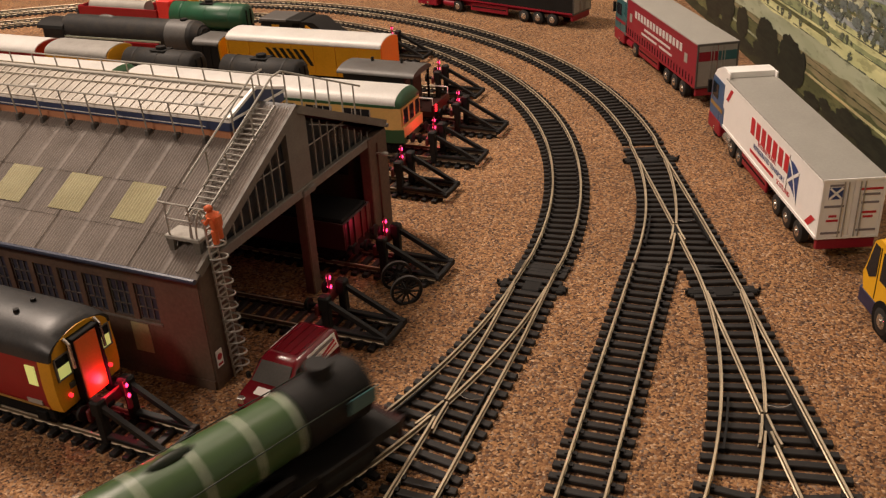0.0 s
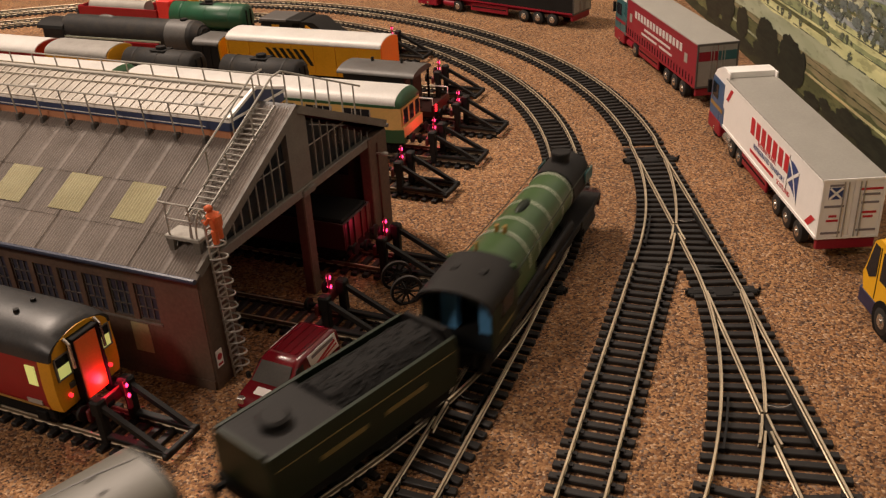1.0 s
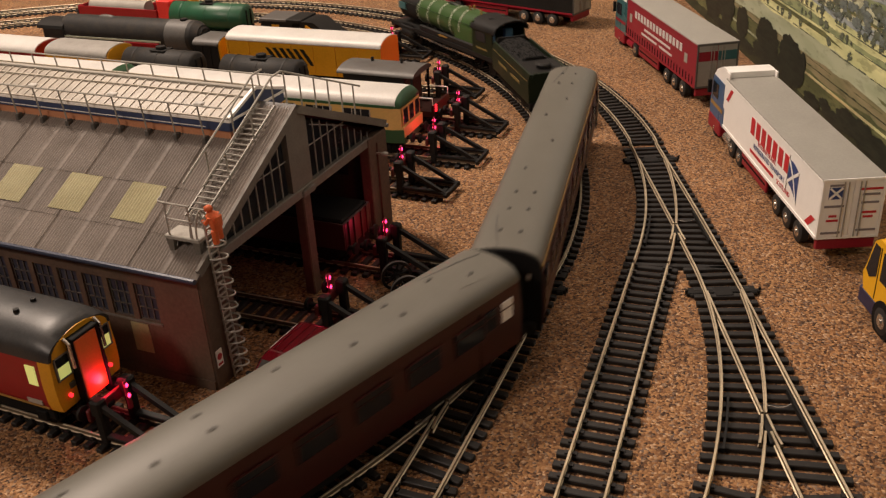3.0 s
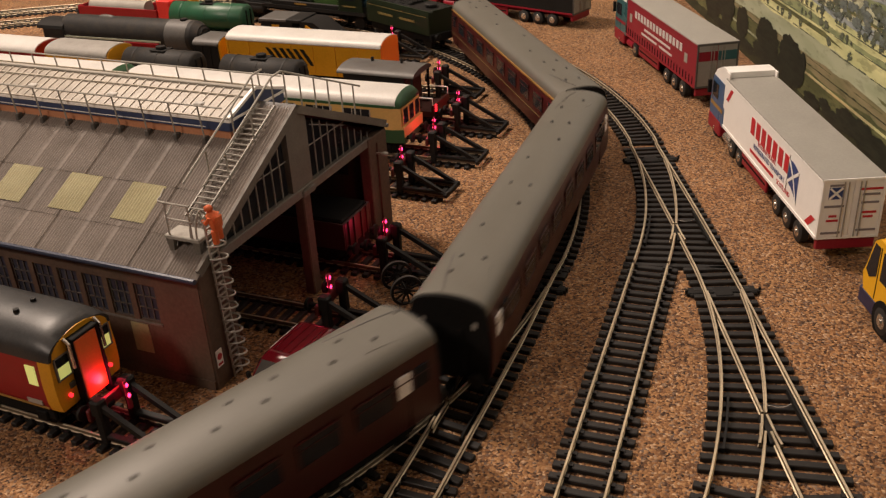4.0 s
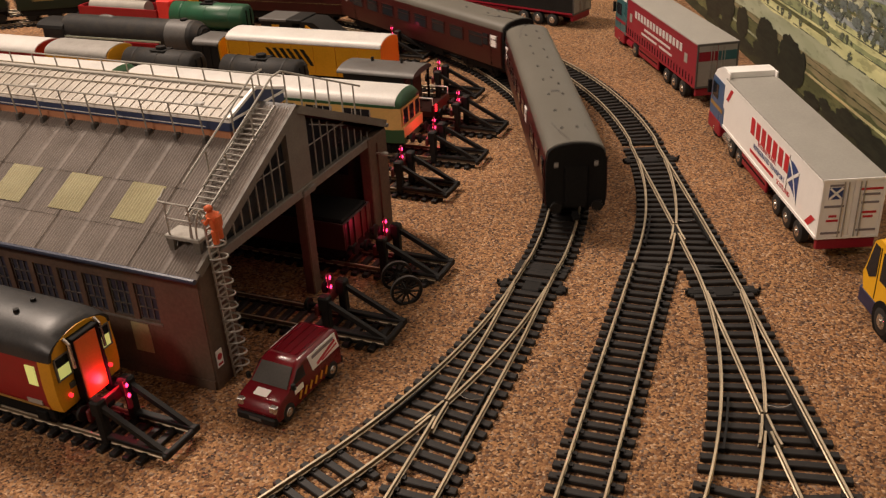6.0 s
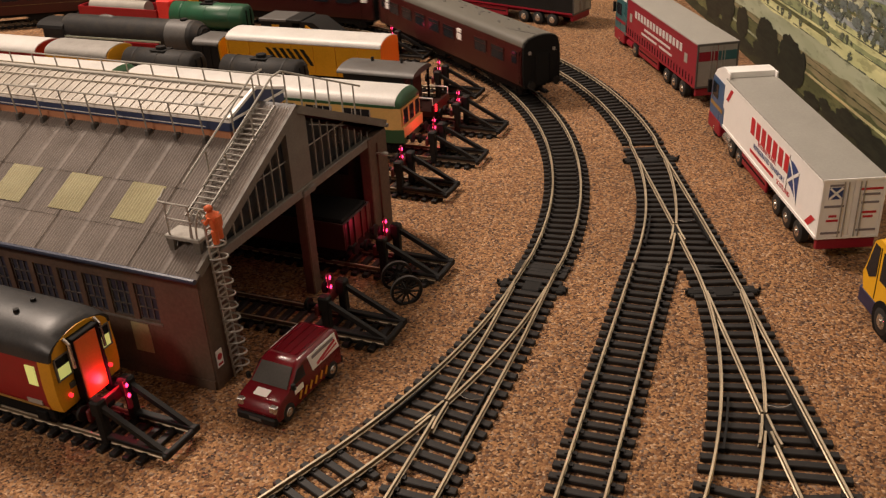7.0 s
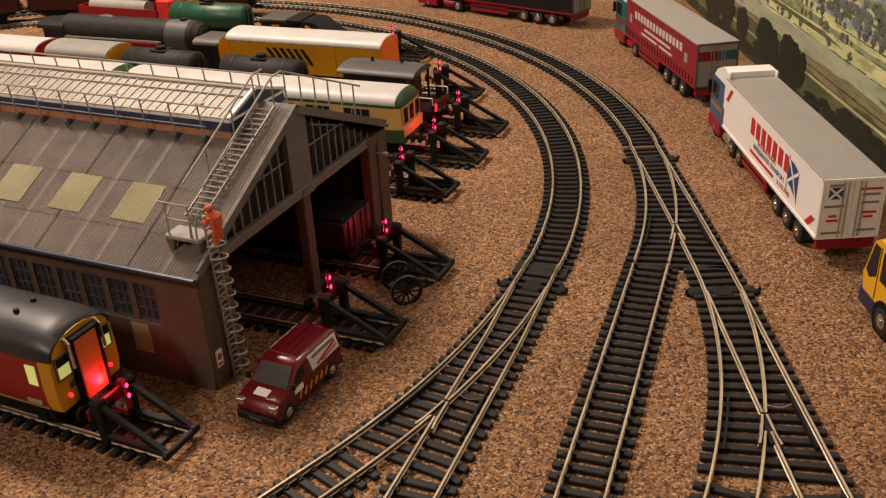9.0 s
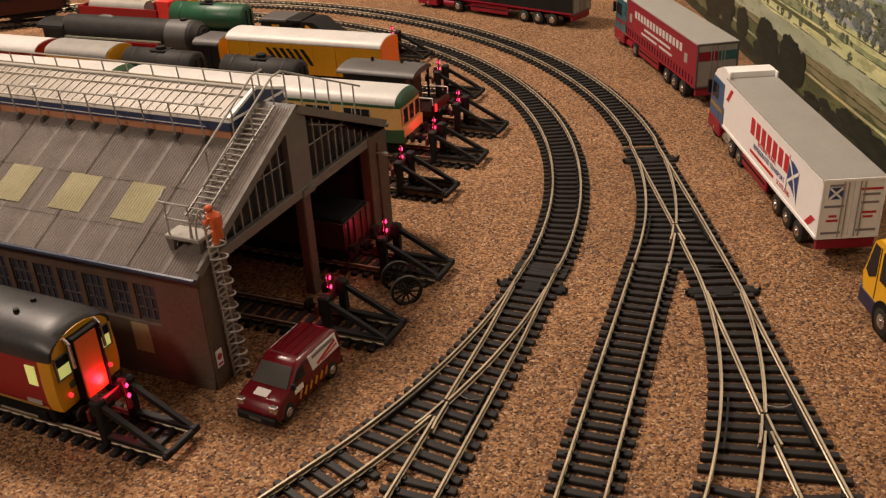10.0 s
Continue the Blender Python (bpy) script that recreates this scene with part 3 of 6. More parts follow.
# skylights
for k in range(9):
    y0 = 39.0 + k * 36.8
    if y0 + 20 > SL:
        break
    sky = Shape()
    for d0, d1 in ((17.5, 36.6),):
        n = 12
        v, f = [], []
        for i in range(2 * n + 1):
            y = y0 + i * 19.0 / (2 * n)
            for d in (d0, d1):
                v.append((d, y, EAVE + d * slope + 1.1 + (0.35 if i % 2 else 0)))
        for i in range(2 * n):
            f.append((2 * i, 2 * i + 1, 2 * i + 3, 2 * i + 2))
        sky.add(v, f)
    part("skylight", sky, M_SKYLIGHT, shed, "yellowed translucent skylight sheet")
# lantern along the ridge
M_LANTERNBAR = paint("cream_glazing_bar", (0.52, 0.48, 0.41), 0.5, var=0.15, dirt=0.2)
LX0, LX1, LY0 = 64.0, 110.0, 20.0
part("lantern_base", Shape().box(LX0 + 0.8, LX1 - 0.8, LY0 + 0.8, SL - 14, 86, 96.5, 0), M_ORANGE_FASCIA, shed, "tan base of the roof lantern")
part("lantern_fascia", Shape().box(LX0, LX1, LY0, SL - 12, 95.6, 100.0, 0.3), M_BLUE, shed, "dark blue lantern fascia")
part("lantern_trim", Shape().box(LX0 - 0.6, LX1 + 0.6, LY0 - 0.6, SL - 11.4, 100.0, 101.3, 0.3), M_WHITE, shed, "white lantern trim")
part("lantern_line", Shape().box(LX0 - 0.15, LX0 + 0.1, LY0 + 14, SL - 14, 96.6, 97.0), M_WHITE, shed)
part("lantern_end", Shape().along_y([(LX0, 100.8), (LX1, 100.8), (LX1, 101.5), (87, 109.0), (LX0, 101.5)], (LY0 - 0.3, LY0 + 1.2)), M_BLUE, shed, "dark blue lantern end")
for s in (-1, 1):
    e = LX0 if s < 0 else LX1
    part("lantern_glazing", Shape().along_y([(e, 100.4), (87, 107.8), (87, 108.4), (e, 101.4)], (LY0 + 0.8, SL - 13)), M_LANTERN, shed, "dusty lantern glazing")
    for k in range(64):
        y = LY0 + 1.2 + k * 5.2
        if y > SL - 14:
            break
        part("lantern_bar", Shape().beam((e, y, 101.6), (87, y, 108.7), 0.42, 0.42), M_LANTERNBAR, shed, "pale glazing bar")
    for q in (0.0, 0.72):
        x = e + (87 - e) * q
        z = 101.6 + 7.1 * q
        part("lantern_purlin", Shape().box(x - 0.4, x + 0.4, LY0, SL - 13, z - 0.2, z + 0.5), M_LANTERNBAR, shed)
    part("verge", Shape().beam((e, LY0, 102.0), (87, LY0, 109.4), 1.6, 1.4), M_WHITE, shed, "white verge strip")
part("lantern_ridge", Shape().box(86, 88, LY0, SL - 13, 108.2, 109.4, 0.3), M_SILVER, shed)
for k in range(4):
    y = 40 + k * 52
    part("hatch", Shape().box(71, 74.5, y, y + 5, 103.0, 104.9, 0.4), M_CREAM_ROOF, shed, "small pale hatch")
# walkway rails on brackets
for s, e in ((-1, LX0 - 1.5), (1, LX1 + 1.5)):
    zb = EAVE + (e if s < 0 else SW - e) * slope
    y = 33.5
    ends = []
    while y < SL - 10:
        part("bracket", Shape().box(e - 2.2, e + 1.6, y - 1.2, y + 1.2, zb - 0.4, zb + 3.4, 0.4), M_GREY, shed, "small dark bracket")
        part("stanchion", Shape().cyl((e - 1, y, zb + 2), (e - 2.5, y, zb + 19), 0.45, n=6), M_SILVER, shed)
        ends.append((e - 2.5, y, zb + 19))
        y += 16.6
    part("hand_rail", Shape().tube([(e - 2.5, 20, zb + 19), (e - 2.5, SL - 10, zb + 19)], 0.45), M_SILVER, shed, "thin grey handrail")
# roof ladder with handrails
for y in (9.2, 18.5):
    part("ladder_stile", Shape().beam((22, y, EAVE + 22 * slope + 3.6), (83, y - 2, EAVE + 83 * slope + 3.6), 0.6, 1.2), M_SILVER, shed, "pale metal ladder stile")
for k in range(21):
    d = 23 + k * 2.85
    z = EAVE + d * slope + 3.8
    sh = (d - 22) / 66 * 2
    part("rung", Shape().box(d - 0.34, d + 0.34, 9.3 - sh, 18.4 - sh, z - 0.3, z + 0.3), M_SILVER, shed)
for y in (8.6, 19.1):
    pts = [(25, y, EAVE + 25 * slope + 16), (82, y - 2, RIDGE + 15.5), (90, y - 2, RIDGE + 16)]
    part("hand_rail", Shape().tube(pts, 0.5), M_SILVER, shed, "thin grey handrail")
    for d in (42, 64, 83):
        z = EAVE + d * slope
        part("stanchion", Shape().cyl((d, y - 1, z + 2), (d, y - 1, z + 16), 0.45, n=6), M_SILVER, shed)
# far slope handrail
far = [(90, 6.5, RIDGE + 16), (162, 6.5, 87.5)]
part("hand_rail", Shape().tube(far, 0.5), M_SILVER, shed, "thin grey handrail")
for k in range(6):
    x = 92 + k * 12.5
    z = RIDGE - (x - RU) * slope
    part("stanchion", Shape().cyl((x, 6.5, z + 1), (x, 6.5, 116.7 - (x - 90) * 0.405), 0.45, n=6), M_SILVER, shed)
# landing platform with rails
part("platform", Shape().box(8, 18, 1.5, 19.5, 68.6, 70.3, 0.4), M_SILVER, shed, "pale grey landing platform")
for x, y in ((9.6, 3.6), (9.6, 17.2), (15.5, 3.6), (15.5, 17.2)):
    part("platform_leg", Shape().loft([[(x - a, y - b, z), (x + a, y - b, z), (x + a, y + b, z), (x - a, y + b, z)] for a, b, z in ((0.9, 1.2, EAVE + x * slope - 0.4), (1.3, 2.0, 68.8))]), M_STONE, shed)
for zz, dy in ((77.8, 0.0), (85.0, 2.2)):
    part("platform_rail", Shape().tube([(15.5, 19 + dy, zz + 3.0), (12.5, 19 + dy, zz + 0.6), (10.5, 19 + dy, zz), (9.2, 18 + dy, zz), (8.8, 12, zz), (8.8, 4, zz)], 0.45), M_SILVER, shed, "thin pale handrail")
for x, y in ((8.8, 5.2), (8.8, 17.0)):
    part("stanchion", Shape().cyl((x, y, 70), (x, y, 85.2), 0.45, n=6), M_SILVER, shed)
for y in (3.0, 6.0):
    part("cage_hoop", Shape().tube([(13.5 + 4.6 * math.cos(a), y, 70.3 + 11 * math.sin(a)) for a in np.linspace(0, math.pi, 9)], 0.45), M_SILVER, shed)
# caged wall ladder down the gable corner
foot, head = Vector((13.8, -1.8, 0.2)), Vector((10.6, -2.8, 80))
for dx in (-2.6, 2.6):
    part("ladder_stile", Shape().beam(foot + Vector((dx, 0, 0)), head + Vector((dx, 0, 0)), 0.7, 0.9), M_SILVER, shed, "pale metal ladder stile")
for k in range(26):
    q = foot + (head - foot) * ((k + 0.5) / 27)
    part("rung", Shape().box(q.x - 2.6, q.x + 2.6, q.y - 0.35, q.y + 0.35, q.z - 0.35, q.z + 0.35), M_SILVER, shed)
for k in range(11):
    q = foot + (head - foot) * (0.08 + k * 0.077)
    pts = [(q.x + 3.4 * math.cos(a), q.y - 6.6 * math.sin(a), q.z + 0.8 * math.sin(a)) for a in np.linspace(0, math.pi, 11)]
    part("cage_hoop", Shape().tube(pts, 0.42, 6), M_SILVER, shed, "pale wire safety hoop")
# notices
part("notice", Shape().box(1.9, 6.1, -1.35, -1.05, 10.5, 19.0), M_WHITE, shed, "small white notice with a red symbol")
part("notice_symbol", Shape().cyl((4.0, -1.36, 15.6), (4.0, -1.5, 15.6), 1.6, n=16), M_REDPRINT, shed)
part("notice_print", Shape().box(2.4, 5.6, -1.5, -1.36, 11.4, 12.5), M_REDPRINT, shed)
part("yellow_panel", Shape().box(-0.45, -0.05, 31.5, 41.3, 12.5, 27.5), M_SKYLIGHT, shed, "dull yellow panel on the wall")
part("lamp_bracket", Shape().cyl((160, -1, 50), (160, -6, 51), 0.6).ball((160, -6.5, 50.5), 2.0, 2.0, 1.2), M_SILVER, shed, "small grey wall lamp")
part("downpipe", Shape().cyl((161, -1.6, 2), (161, -1.6, 56), 0.7, n=6), M_BRICK, shed)

# figurine on the ladder: one plain mesh
fig = Shape()
f0 = SHED_AT + U1 * 11.0 + E1 * 6.4
fig.cyl((-1.6, 0, 0), (-1.4, 0, 8), 1.5, 1.7, 8).cyl((1.6, 0, 1.5), (1.4, 0, 8), 1.5, 1.7, 8)
fig.loft([[(2.9 * r * math.cos(a), 1.9 * r * math.sin(a) + s, z) for a in np.linspace(0, 2 * math.pi, 11)[:-1]] for r, z, s in ((0.85, 7.5, -0.6), (1.1, 10, -0.4), (1.25, 14, 0.4), (1.1, 17, 1.6), (0.5, 18.6, 2.2))])
fig.ball((0, 2.6, 20.2), 1.9, 2.1, 2.2)
fig.box(-2.4, 2.4, -2.6, -1.2, 10.5, 17.0, 0.8)
fig.tube([(-3, 0.6, 16.5), (-3.4, 2.5, 12.5), (-2.6, 4.6, 14)], 0.95, 7).tube([(3, 0.6, 16.5), (3.4, 2.5, 12.5), (2.6, 4.6, 14)], 0.95, 7)
solid("figurine", fig, M_HIVIS, "small orange plastic workman figurine on the shed ladder", "figurine", at=mm(f0.x, f0.y, 69.5, SIDE + 90) @ Matrix.Diagonal((0.95, 0.95, 0.74, 1)))

# ---- rolling stock: local x runs forward, z = 0 at the rail top ----
def arch(w, z0, z1, n=9):
    """A shallow roof arc from one eave to the other."""
    return [(w * math.cos(math.pi * i / n), z0 + (z1 - z0) * math.sin(math.pi * i / n) ** 0.8) for i in range(n + 1)]


WHEEL = None


def wheel_mesh():
    global WHEEL
    if WHEEL is None:
        sh = Shape()
        for y in (-8.6, 8.6):
            k = 1 if y > 0 else -1
            sh.cyl((0, y - k * 1.2, 6.2), (0, y + k * 1.2, 6.2), 6.2, n=18)
            sh.cyl((0, y - k * 1.6, 6.2), (0, y - k * 1.0, 6.2), 6.9, n=18)
            sh.cyl((0, y + k * 1.2, 6.2), (0, y + k * 1.5, 6.2), 2.0, n=10)
        sh.cyl((0, -9, 6.2), (0, 9, 6.2), 1.0, n=8)
        WHEEL = sh.mesh("wheelset", 35)
        WHEEL.materials.append(M_BLACK)
    return WHEEL


def bogie(parent, x, half=17.5):
    b = part("bogie", Shape().box(x - half - 7, x + half + 7, -12.5, -10.6, 5, 10, 0.6).box(x - half - 7, x + half + 7, 10.6, 12.5, 5, 10, 0.6).box(x - 4, x + 4, -11, 11, 6, 11).box(x - half - 3, x - half + 3, -13.6, 13.6, 4, 8.5, 0.5).box(x + half - 3, x + half + 3, -13.6, 13.6, 4, 8.5, 0.5), M_MATT, parent)
    for dx in (-half, half):
        part("wheelset", wheel_mesh(), M_BLACK, b, at=mm(x + dx, 0, 0))
    return b


def buffers(parent, xs, z=13.5, length=6.0):
    for x, s in xs:
        for y in (-11.5, 11.5):
            part("buffer", Shape().cyl((x, y, z), (x + s * length, y, z), 1.3, n=8).cyl((x + s * length, y, z), (x + s * (length + 1.2), y, z), 3.3, n=12), M_BLACK, parent)
        part("coupling", Shape().box(min(x, x + s * 9), max(x, x + s * 9), -2, 2, 6, 8, 0.4), M_MATT, parent)


def coach(m, label, style, group):
    """A maroon corridor coach, 248 to 262 mm over the body."""
    L = {"lined": 131.0, "plain": 127.5, "last": 124.0}[style]
    frosted = {"lined": (), "plain": (-118, 118), "last": (-31, 106)}[style]
    c = thing("railway_coach", m, label, "railway coach", group)
    side = [(-16.8, 12.0), (-17.6, 16), (-17.8, 24), (-17.6, 33), (-17.0, 39), (-16.3, 42.3)]
    body = side + [(-y, z) for y, z in reversed(side)]
    part("body", Shape().along_x(body, (-L, L)), M_MAROON, c, "glossy maroon coach side")
    rp = [(-16.5, 42.0)] + [(-16.5 * math.cos(math.pi * i / 14), 42.4 + 7.5 * math.sin(math.pi * i / 14) ** 0.8) for i in range(15)] + [(16.5, 42.0)]
    part("roof", Shape().along_x(rp, (-L - 0.5, L + 0.5)), M_COACH_ROOF, c, "grey domed coach roof")
    for e in (-1, 1):
        x0, x1 = sorted((e * (L + 0.55), e * (L + 2.2)))
        ep = [(-16.3, 10.8), (-17.0, 24), (-16.5, 39), (-15.9, 42.0)] + [(-15.7 * math.cos(math.pi * i / 10), 42.3 + 7.2 * math.sin(math.pi * i / 10) ** 0.8) for i in range(1, 10)] + [(15.9, 42.0), (16.5, 39), (17.0, 24), (16.3, 10.8)]
        part("end_panel", Shape().along_x(ep, (x0, x1)), M_MATT, c, "black coach end")
        x0, x1 = sorted((e * (L + 2.2), e * (L + 3.2)))
        part("gangway", Shape().box(x0, x1, -6.5, 6.5, 12, 36, 0.8), M_MATT, c, "black corridor gangway bellows")
        for y in (-11, 11):
            part("end_lamp", Shape().box(*sorted((e * (L + 2.1), e * (L + 2.6))), y - 1.1, y + 1.1, 36, 38.5), M_SILVER, c, "tiny pale end marker")
    buffers(c, ((L, 1), (-L, -1)), 13, 5)
    part("underframe", Shape().box(-L + 3, L - 3, -13.5, 13.5, 8.5, 11, 0).box(-38, -8, -12, 12, 3.5, 9, 0.5).box(6, 30, -12, 12, 4, 9, 0.5), M_MATT, c)
    bogie(c, -90), bogie(c, 90)
    # windows in raised frames on both sides
    n = 8
    for k in range(n):
        x = (-L + 33) + k * (2 * (L - 33) / (n - 1))
        if any(abs(x - q) < 13 for q in frosted):
            continue
        for s in (-1, 1):
            y0, y1 = sorted((s * 17.35, s * 17.95))
            w = part("window", Shape().box(x - 9, x + 9, y0, y1, 26.5, 36.5), M_WINDOW, c, "dark coach window")
            f = Shape()
            for a, b, z0, z1 in ((x - 9.5, x - 8.9, 26, 37.0), (x + 8.9, x + 9.5, 26, 37.0), (x - 9.5, x + 9.5, 36.5, 37.0), (x - 9.5, x + 9.5, 26, 26.5), (x - 9.5, x + 9.5, 33.4, 33.8)):
                f.box(a, b, *sorted((s * 17.5, s * 18.15)), z0, z1)
            part("frame", f, M_SILVER if style == "silver" else M_MAROON, w)
    # toilet and door windows near the ends; the last coach has its second one mid-way
    for x in ((-L + 9, L - 9) if style != "plain" else (-L + 20, L - 20)) + frosted:
        for s in (-1, 1):
            y0, y1 = sorted((s * 16.9, s * 18.05))
            white = x in frosted
            part("end_window", Shape().box(x - 3.4, x + 3.4, y0, y1, 28.5, 37.5), M_WHITE if white else M_WINDOW, c, "frosted white toilet window" if white else "dark door window")
            part("window_bar", Shape().box(x - 3.6, x + 3.6, *sorted((s * 17.0, s * 18.2)), 34.2, 34.7), M_MAROON, c)
            if not white:
                part("door_seam", Shape().box(x - 7.2, x - 6.9, *sorted((s * 17.0, s * 17.9)), 13, 39), M_MATT, c)
    for s in (-1, 1):
        if style == "lined":
            part("lining", Shape().box(-L, L, *sorted((s * 16.0, s * 17.15)), 40.7, 41.9), M_LINING, c, "yellow cantrail line")
        if style == "lined":
            part("waist_line", Shape().box(-L, L, *sorted((s * 17.5, s * 17.92)), 21.7, 22.0), M_STRAW, c, "thin straw lining")
    # roof ventilators and ribs
    r2 = random.Random(len(style))
    layout = {"lined": ((-115, -4.5), (-115, 4.5), (-92, 4.5), (-92, -4.5), (-73, 4.5), (-73, -4.5), (-43, 4.5), (-4, -4), (36, 5), (65, -3.5), (95, 5), (95, -3.5), (115, 5), (115, -3.5)),
              "plain": ((-110, 5), (-96, -5), (-96, 5), (-66, 5), (-40, -5), (-18, 5), (-18, -5), (16, 5), (44, -5), (70, 5), (70, -5), (96, 5), (110, -5)),
              "last": ((-105, 4.7), (-105, -3.8), (-76, 4.7), (-76, -4), (-46, 4.6), (-47, -4), (-17, 4.4), (-14, -1), (-27, -4), (13, 4.5), (2, -4.2), (43, 4.2), (32, -4.3), (62, 4), (52, -4.4), (91, 4), (81, -4.8), (119, 1.8), (101, -5))}[style]
    for x, y in layout:
        x += 3.0 if style == "last" else 0.0
        x += r2.uniform(-0.4, 0.4)
        part("roof_vent", Shape().box(x - 1.1, x + 1.1, y - 0.9, y + 0.9, 48.3, 50.5, 0.5), M_GREY, c, "small dark roof ventilator")
    if style == "last":
        part("roof_hatch", Shape().box(-39.5, -36.5, -3.0, 2.6, 49.0, 50.3, 0.4), M_GREY, c, "dark roof hatch")
    for e in (-1, 1):
        part("rain_strip", Shape().tube([(e * (L - 3), -12.5, 47.2), (e * (L - 15), -10.5, 48.2), (e * (L - 27), -9, 48.8)], 0.4, 4), M_COACH_ROOF, c)
        part("conduit", Shape().tube([(e * (L - 2), 3, 49.8), (e * (L - 14), 6, 49.5), (e * (L - 33), 9, 48.7)], 0.4, 4), M_GREY, c)
    return c


# bright blue that paints in the light reflected inside the cab
M_CABLIT = paint("blue_cab_reflection", (0.10, 0.30, 0.55), 0.4, var=0.2)


def engine(m):
    """A green express engine with a long banded boiler; its buffers reach x = 92."""
    t = thing("steam_engine", m, "green steam engine with banded boiler and black smokebox", "steam engine", "express train")
    part("running_plate", Shape().box(-86, 84, -16.5, 16.5, 16.5, 18, 0.4).box(-86, 84, -16.8, -15.6, 14.5, 18).box(-86, 84, 15.6, 16.8, 14.5, 18), M_BLACK, t, "black running plate")
    part("frames", Shape().box(-84, 86, -7, 7, 7, 17), M_MATT, t)
    zc = 32.0
    rows = []
    for x, r in ((-52, 13.8), (-18, 13.6), (46, 11.8)):
        rows.append([(x, r * math.cos(2 * math.pi * i / 28), zc + r * math.sin(2 * math.pi * i / 28)) for i in range(28)])
    part("boiler", Shape().loft(rows), M_GREEN, t, "green boiler", 50)
    part("firebox", Shape().along_x([(-13.9, 20), (-14.2, 32)] + [(-14.2 * math.cos(math.pi * i / 12), 32 + 13.9 * math.sin(math.pi * i / 12)) for i in range(1, 12)] + [(14.2, 32), (13.9, 20)], (-54, -22)), M_GREEN, t, "green firebox", 50)
    for x in (-53, -30, -14, 6, 26, 44):
        r = 14.5 if x < -20 else 13.9 - (x + 20) * 0.0265
        part("boiler_band", Shape().cyl((x - 0.55, 0, zc), (x + 0.55, 0, zc), r, n=28), M_BAND, t, "pale lining band", 50)
    part("smokebox", Shape().cyl((46, 0, zc), (76, 0, zc), 12.6, n=28).cyl((76, 0, zc), (78.5, 0, zc), 12.6, 10.5, n=28).cyl((78.4, 0, zc), (80, 0, zc), 9.0, 7.5, n=24), M_BLACK, t, "black smokebox", 50)
    part("smokebox_dart", Shape().cyl((80, 0, zc), (82, 0, zc), 0.8, n=8).box(81, 81.8, -3.5, 3.5, zc - 0.3, zc + 0.3), M_STEEL, t)
    part("chimney", Shape().cyl((62, 0, zc + 11), (62, 0, zc + 15.5), 5.2, 4.6, 18).cyl((62, 0, zc + 15.5), (62, 0, zc + 17.2), 5.4, 5.0, 18), M_BLACK, t)
    part("dome", Shape().ball((0, 0, zc + 12.4), 9.5, 2.6, 2.6, 14, 8), M_TENDER, t, "long narrow green steam collector")
    part("safety_valve", Shape().cyl((-30, -2, zc + 12), (-30, -2, zc + 17), 1.1, n=8).cyl((-30, 2, zc + 12), (-30, 2, zc + 17), 1.1, n=8), M_LINING, t, "brass safety valves")
    part("whistle", Shape().cyl((-50, 4, zc + 12), (-50, 4, zc + 17.5), 0.8, n=8), M_LINING, t)
    for s in (-1, 1):
        part("hand_rail", Shape().tube([(-50, s * 14.6, 38), (46, s * 12.8, 38), (76, s * 12.9, 38)], 0.25, 5), M_TENDER, t)
        part("deflector", Shape().box(64, 77, *sorted((s * 12.9, s * 13.6)), 31, 37, 0.2), M_TEAL, t, "small teal smoke deflector")
        part("cylinder", Shape().cyl((46, s * 13, 11.5), (68, s * 13, 11.5), 5.4, n=16), M_BLACK, t)
        part("cylinder_cover", Shape().box(44, 70, *sorted((s * 12, s * 17.5)), 9, 18, 0.8), M_BLACK, t)
        part("splasher", Shape().box(-58, 36, *sorted((s * 12.6, s * 15.6)), 18, 23.0, 1.0), M_BLACK, t, "black wheel splasher")
        part("nameplate", Shape().box(-12, 2, *sorted((s * 15.5, s * 15.9)), 19.8, 21.2), M_LINING, t, "curved brass nameplate")
        part("coupling_rod", Shape().box(-50, 26, *sorted((s * 11.4, s * 12.4)), 9, 11, 0.3), M_STEEL, t)
        part("connecting_rod", Shape().beam((-12, s * 13, 10), (50, s * 13, 11.5), 1.0, 2.0), M_STEEL, t)
    for x in (-48, -12, 24):
        for y in (-8.6, 8.6):
            w = Shape()
            n = 26
            ring = [[(x + r * math.cos(2 * math.pi * i / n), yy, 12.8 + r * math.sin(2 * math.pi * i / n)) for i in range(n)] for r, yy in ((12.8, y - 1.2), (12.8, y + 1.2), (10.8, y + 1.2), (10.8, y - 1.2), (12.8, y - 1.2))]
            w.loft(ring, caps=False)
            rim = part("driving_wheel", w, M_MATT, t, "large black spoked driving wheel")
            part("hub", Shape().cyl((x, y - 1.6, 12.8), (x, y + 1.6, 12.8), 2.2, n=10), M_MATT, rim)
            for i in range(12):
                a = 2 * math.pi * i / 12
                part("spoke", Shape().beam((x, y, 12.8), (x + 11 * math.cos(a), y, 12.8 + 11 * math.sin(a)), 0.8, 0.9), M_MATT, rim)
    for x in (50, 72, -74):
        part("wheelset", wheel_mesh(), M_BLACK, t, at=mm(x, 0, 0))
    part("buffer_beam", Shape().box(84, 86.5, -16, 16, 9.5, 18, 0.3), M_MAROON, t, "red buffer beam")
    buffers(t, ((86.5, 1),), 13.5, 4.5)
    # cab
    part("cab_side", Shape().box(-84, -54, -16.4, -15.4, 17, 38, 0.2), M_TENDER, t, "dark green cab side")
    part("cab_side", Shape().box(-84, -54, 15.4, 16.4, 17, 38, 0.2), M_TENDER, t, "dark green cab side")
